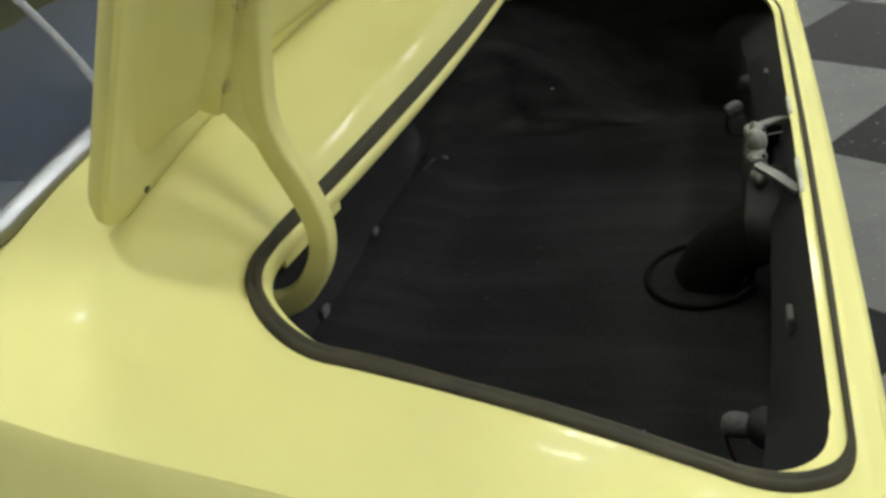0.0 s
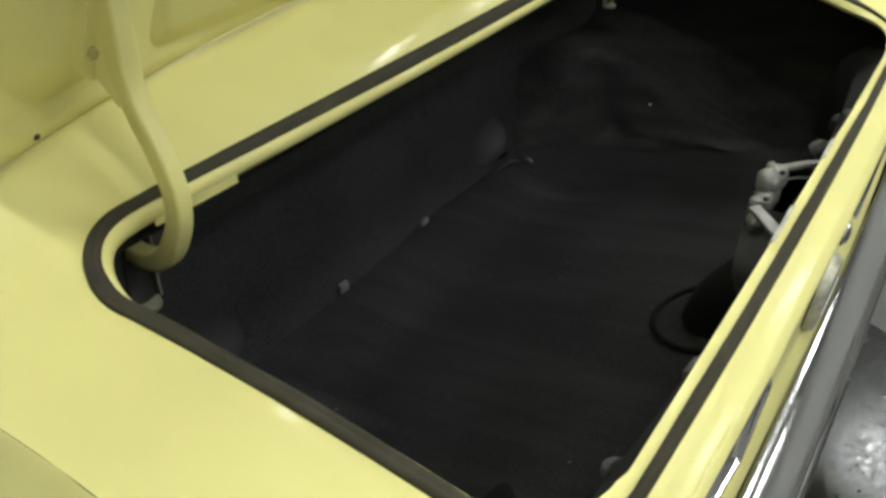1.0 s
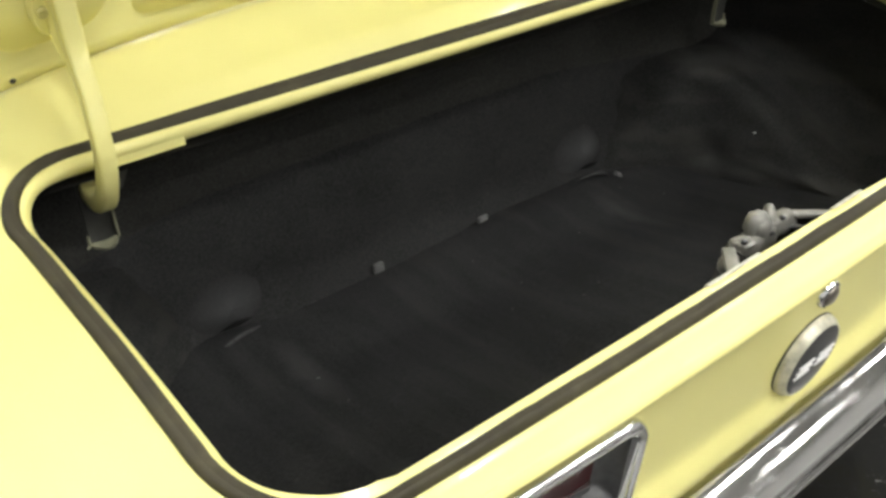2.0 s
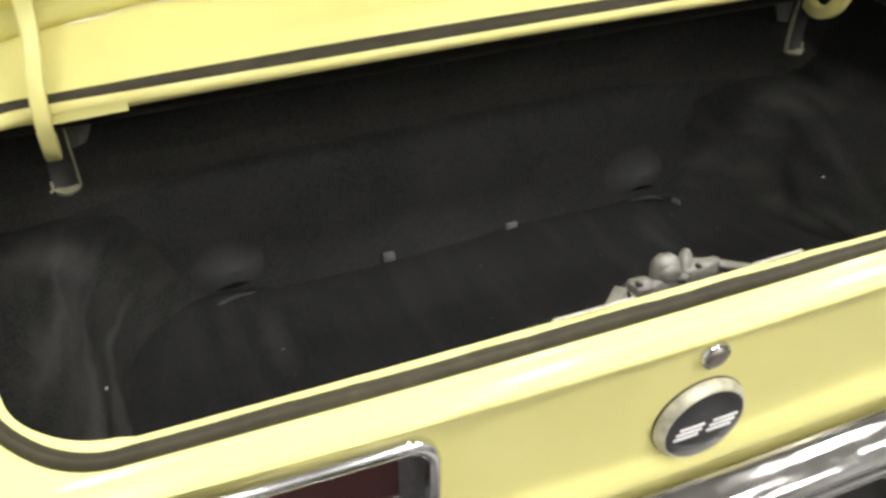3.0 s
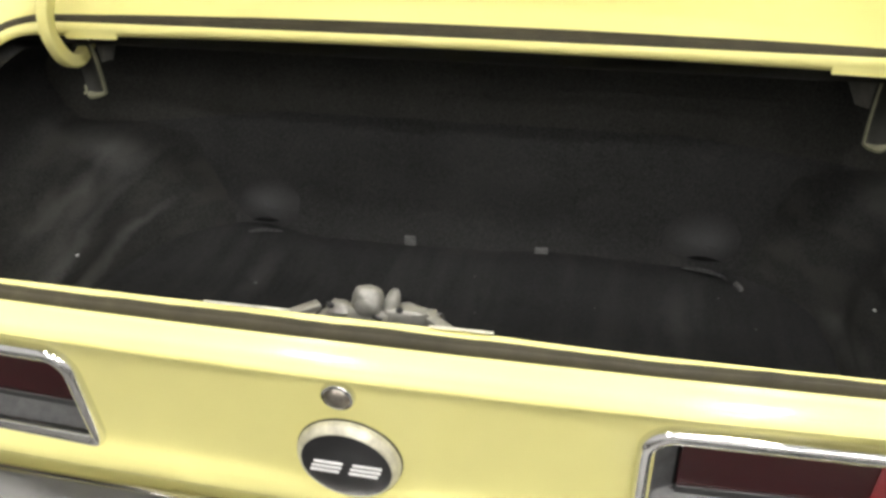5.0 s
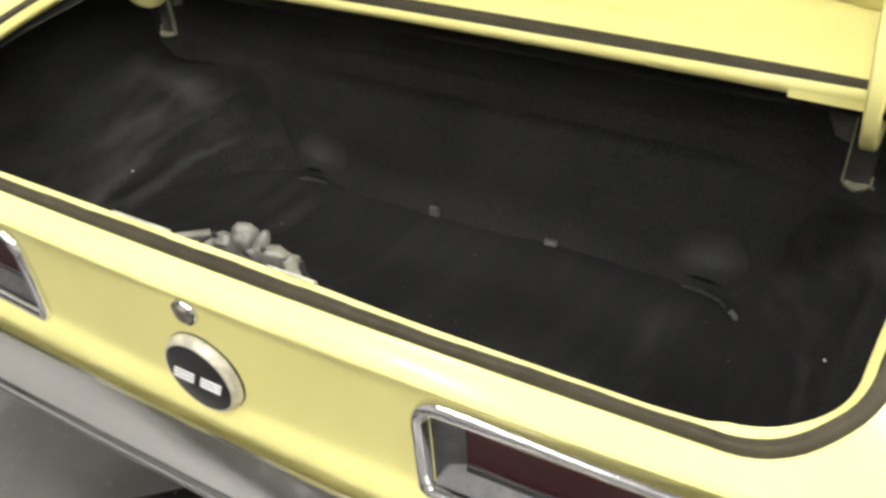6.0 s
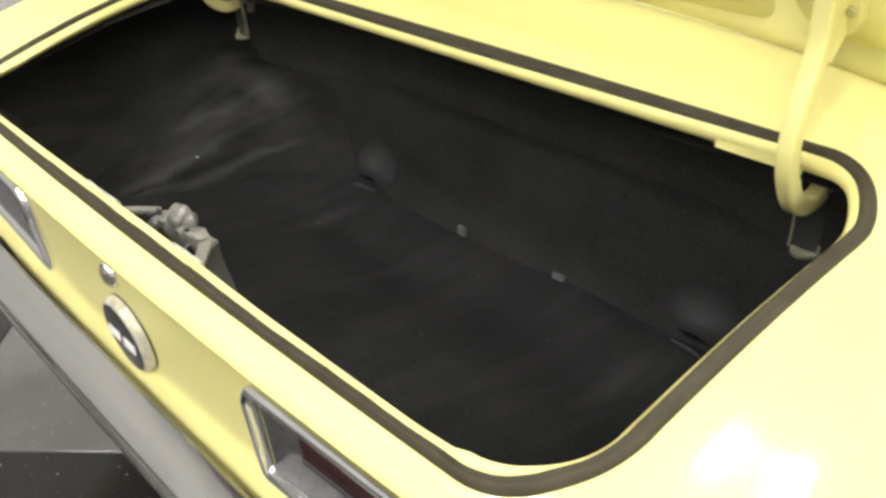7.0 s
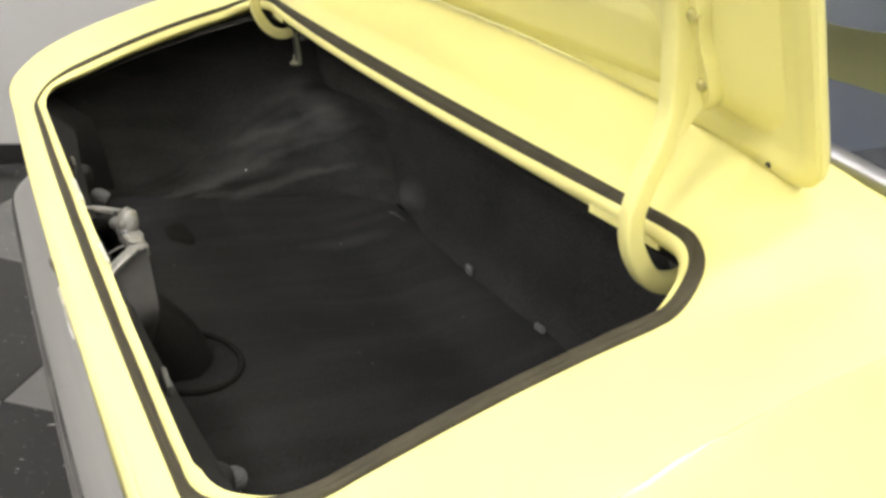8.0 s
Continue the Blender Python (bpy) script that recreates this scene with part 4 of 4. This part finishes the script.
    part("mount_plate", mesh_data("mount_plate", *slab(rows, (0, 0.004, 0)), M_mount, 50), bracket, "mottled grey mounting plate")

# ---------------------------------------------------------------- rear window
GLASS_TOP = (1.20, 1.36)


def glass_edge(x):
    return 0.600 - 0.02 * (x / 0.6) ** 2, top_z(min(abs(x), 0.6)) - 0.003 - 0.030 * ease((0.41 - abs(x)) / 0.12)


window = group_of("rear_window", car)
rows = []
for j in range(13):
    t = j / 12
    rows.append([(x * (1 - 0.18 * t), glass_edge(x)[0] + (GLASS_TOP[0] - 0.6) * t, glass_edge(x)[1] + 0.006 + (GLASS_TOP[1] - 1.0) * (t + 0.25 * t * (1 - t))) for x in (-0.63 + 1.26 * i / 24 for i in range(25))])
pane = part("pane", mesh_data("pane", *slab(rows, (0, 0.003, -0.004)), M_glass, 60), window, "tinted rear window glass")
pane.visible_shadow = False
path = [Vector(r[-1]) for r in reversed(rows)] + [Vector(p) for p in reversed(rows[0][1:-1])] + [Vector(r[0]) for r in rows]
part("trim", mesh_data("trim", *sweep(path, rounded(0.021, 0.012, 0.005, 3), up=(0, -0.5, 0.87)), M_dull_chrome, 50), window, "polished bright window trim")
for s in (1, -1):
    pill = []
    for j in range(13):
        t = j / 12
        e = rows[j][-1] if s > 0 else rows[j][0]
        y = e[1]
        pill.append([(e[0] - s * 0.004, y, e[2] - 0.004), (e[0] + s * 0.03, y + 0.002, e[2] - 0.008), (s * (0.70 - 0.02 * t), y, (e[2] + skin_z(0.7, 0.58) + 0.12 * ease((y - 0.55) / 1.0)) / 2), (s * 0.716, y, skin_z(0.712, 0.58) + 0.12 * ease((y - 0.55) / 1.0))])
    part("sail_panel", mesh_data("sail_panel", *lattice(pill), M_paint, 50), car, "yellow roof pillar panel")


def under_glass(x, y, d):
    return (x, y, 0.985 + 0.62 * (y - 0.6) - 0.02 * (abs(x) / 0.6) ** 2 - d)


for s in (1, -1):
    wedge = [[under_glass(s * (0.500 + 0.10 * k), 0.612 + (0.012 + 0.10 * k) * u, 0.010) for u in (0, 0.25, 0.5, 0.75, 1)] for k in (0, 0.25, 0.5, 0.75, 1)]
    part("corner_trim", mesh_data("corner_trim", *slab(wedge, (0, 0, -0.008)), M_black, 50), window, "black trim wedge in the window corner")
    # pale bow set under the glass to stand for a reflection in it
    bow = spline([under_glass(s * x, y, 0.012) for x, y in ((0.430, 0.602), (0.396, 0.616), (0.370, 0.636), (0.347, 0.661), (0.325, 0.694), (0.294, 0.748), (0.27, 0.80))], 5)
    part("piping", mesh_data("piping", *sweep(bow, disc(0.0042, 8)), M_reflection), window, "pale bow for a reflection in the glass")
shelf = [[(-0.64 + 1.28 * i / 20, 0.60 + 0.75 * j / 8, 0.955 - 0.02 * j / 8) for i in range(21)] for j in range(9)]
part("parcel_shelf", mesh_data("parcel_shelf", *slab(shelf, (0, 0, -0.012)), M_vinyl, 50), car, "grey-blue vinyl parcel shelf")

# ---------------------------------------------------------------- rest of the body, ahead of the rear window
def belt(y):
    """Height of the body side's upper edge ahead of the quarters."""
    return 1.084 - 0.13 * ease((y - 1.5) / 0.9) - 0.10 * ease((y - 2.6) / 1.8)


def flank(y):
    return 0.868 - 0.06 * ease((y - 3.6) / 0.85)


for s in (1, -1):
    rows = []
    for j in range(41):
        y = 1.545 + 2.85 * j / 40
        arch = max(0.0, 1 - ((y - 3.85) / 0.40) ** 2) ** 0.5 * 0.40
        low = max(0.24, 0.30 + arch - 0.02 if arch else 0.24)
        rows.append([(s * x, y, z) for x, z in ((0.716, belt(y)), (0.735, belt(y) - 0.02), (0.80, belt(y) - 0.11), (flank(y), (belt(y) + low) / 2 + 0.05), (flank(y) + 0.004, (belt(y) + low) / 2), (flank(y) - 0.02, low + 0.03), (flank(y) - 0.03, low))])
    part("side_panel", mesh_data("side_panel", *slab(rows, (-s * 0.006, 0, 0)), M_paint, 40), car, "yellow door and wing side")
    rows = [[(s * (0.70 + 0.004 * t), y0 + (y1 - y0) * t, z0 + (belt(y0 + (y1 - y0) * t) - z0) * k) if k > 0 else (s * 0.535, (y0 + 0.15) + (y1 - 0.72 - y0) * t, 1.352) for k in (0, 1)] for t in (i / 12 for i in range(13)) for y0, y1, z0 in ((1.22, 3.0, 1.352),)]
    side_glass = part("side_window", mesh_data("side_window", *slab(rows, (-s * 0.004, 0, 0)), M_glass, 50), car, "clear side window glass")
    side_glass.visible_shadow = False
rows = [[(0.545 * u, 1.19 + 1.17 * t, 1.372 + 0.022 * math.sin(math.pi * t) - 0.045 * u * u - 0.02 * t) for u in (-1 + i / 10 for i in range(21))] for t in (j / 12 for j in range(13))]
part("roof_panel", mesh_data("roof_panel", *slab(rows, (0, 0, -0.02)), M_paint, 50), car, "yellow roof panel")
rows = [[(u * (0.545 + 0.145 * t), 2.37 + 0.66 * t - 0.06 * u * u * t, 1.352 - 0.045 * u * u - 0.36 * t) for u in (-1 + i / 10 for i in range(21))] for t in (j / 8 for j in range(9))]
screen = part("windscreen", mesh_data("windscreen", *slab(rows, (0, 0.003, -0.004)), M_glass, 60), car, "clear windscreen glass")
screen.visible_shadow = False
rows = [[(u * 0.716, 2.95 + 1.44 * t - 0.05 * u * u, belt(2.95 + 1.44 * t) + 0.03 * (1 - u * u) * (1 - 0.6 * t)) for u in (-1 + i / 12 for i in range(25))] for t in (j / 12 for j in range(13))]
part("bonnet", mesh_data("bonnet", *slab(rows, (0, 0, -0.012)), M_paint, 50), car, "yellow bonnet")
rows = [[(u * 0.80, 4.40 - 0.06 * abs(u) ** 3 + dy, z) for u in (-1 + i / 12 for i in range(25))] for dy, z in ((-0.02, 0.85), (0.02, 0.82), (0.03, 0.70), (0.02, 0.55), (0.0, 0.40), (-0.05, 0.30))]
part("nose_panel", mesh_data("nose_panel", *slab(rows, (0, -0.01, 0)), M_paint, 50), car, "yellow front panel")
rows = [[(x, y, 0.25) for x in (-0.83, 0, 0.83)] for y in (0.5, 2.0, 4.35)]
part("floor_pan", mesh_data("floor_pan", *slab(rows, (0, 0, 0.012)), M_black_steel, 50), car, "black steel floor pan")

# rear wheels under the quarters
wheel_mesh = mesh_data("tyre", *lathe([(0.20, -0.09), (0.27, -0.105), (0.325, -0.09), (0.335, -0.04), (0.335, 0.04), (0.325, 0.09), (0.27, 0.105), (0.20, 0.09)], 48), M_tyre)
rim_mesh = mesh_data("rim", *lathe([(0.198, -0.08), (0.202, 0.06), (0.17, 0.085), (0.12, 0.05), (0.05, 0.07), (0.02, 0.08)], 40), M_dull_chrome)
for s, y in ((1, 1.10), (-1, 1.10), (1, 3.85), (-1, 3.85)):
    wheel = group_of("wheel", car, pose(s * 0.74, y, 0.336, 0, 90 * s, 0))
    part("tyre", wheel_mesh, wheel, "black tyre")
    part("rim", rim_mesh, wheel, "dull steel rim")

# ---------------------------------------------------------------- tiled floor
ground = plain_wall("floor", X0 - 0.15, X1 + 0.15, Y0 - 0.15, Y1 + 0.15, -0.15, -0.006, M_grout, "checkered dark and grey tiled hall floor")
TILE = 0.61
v, f = block(TILE - 0.003, TILE - 0.003, 0.012, 0.0012, 1)
tile_a, tile_b = mesh_data("tile_a", v, f, M_tile_grey, smooth=False), mesh_data("tile_b", v, f, M_tile_dark, smooth=False)
turn = Matrix.Rotation(radians(54), 4, "Z")
for i in range(-20, 20):
    for j in range(-20, 20):
        p = Vector((-0.753, -0.03, 0)) + turn @ Vector(((i + 0.5) * TILE, (j + 0.5) * TILE, 0))
        if X0 - 0.1 < p.x < X1 + 0.1 and Y0 - 0.1 < p.y < Y1 + 0.1:
            base = ground.matrix_basis.inverted()
            part("tile", tile_a if (i + j) % 2 == 0 else tile_b, ground, "", base @ Matrix.Translation((p.x, p.y, -0.006)) @ turn)
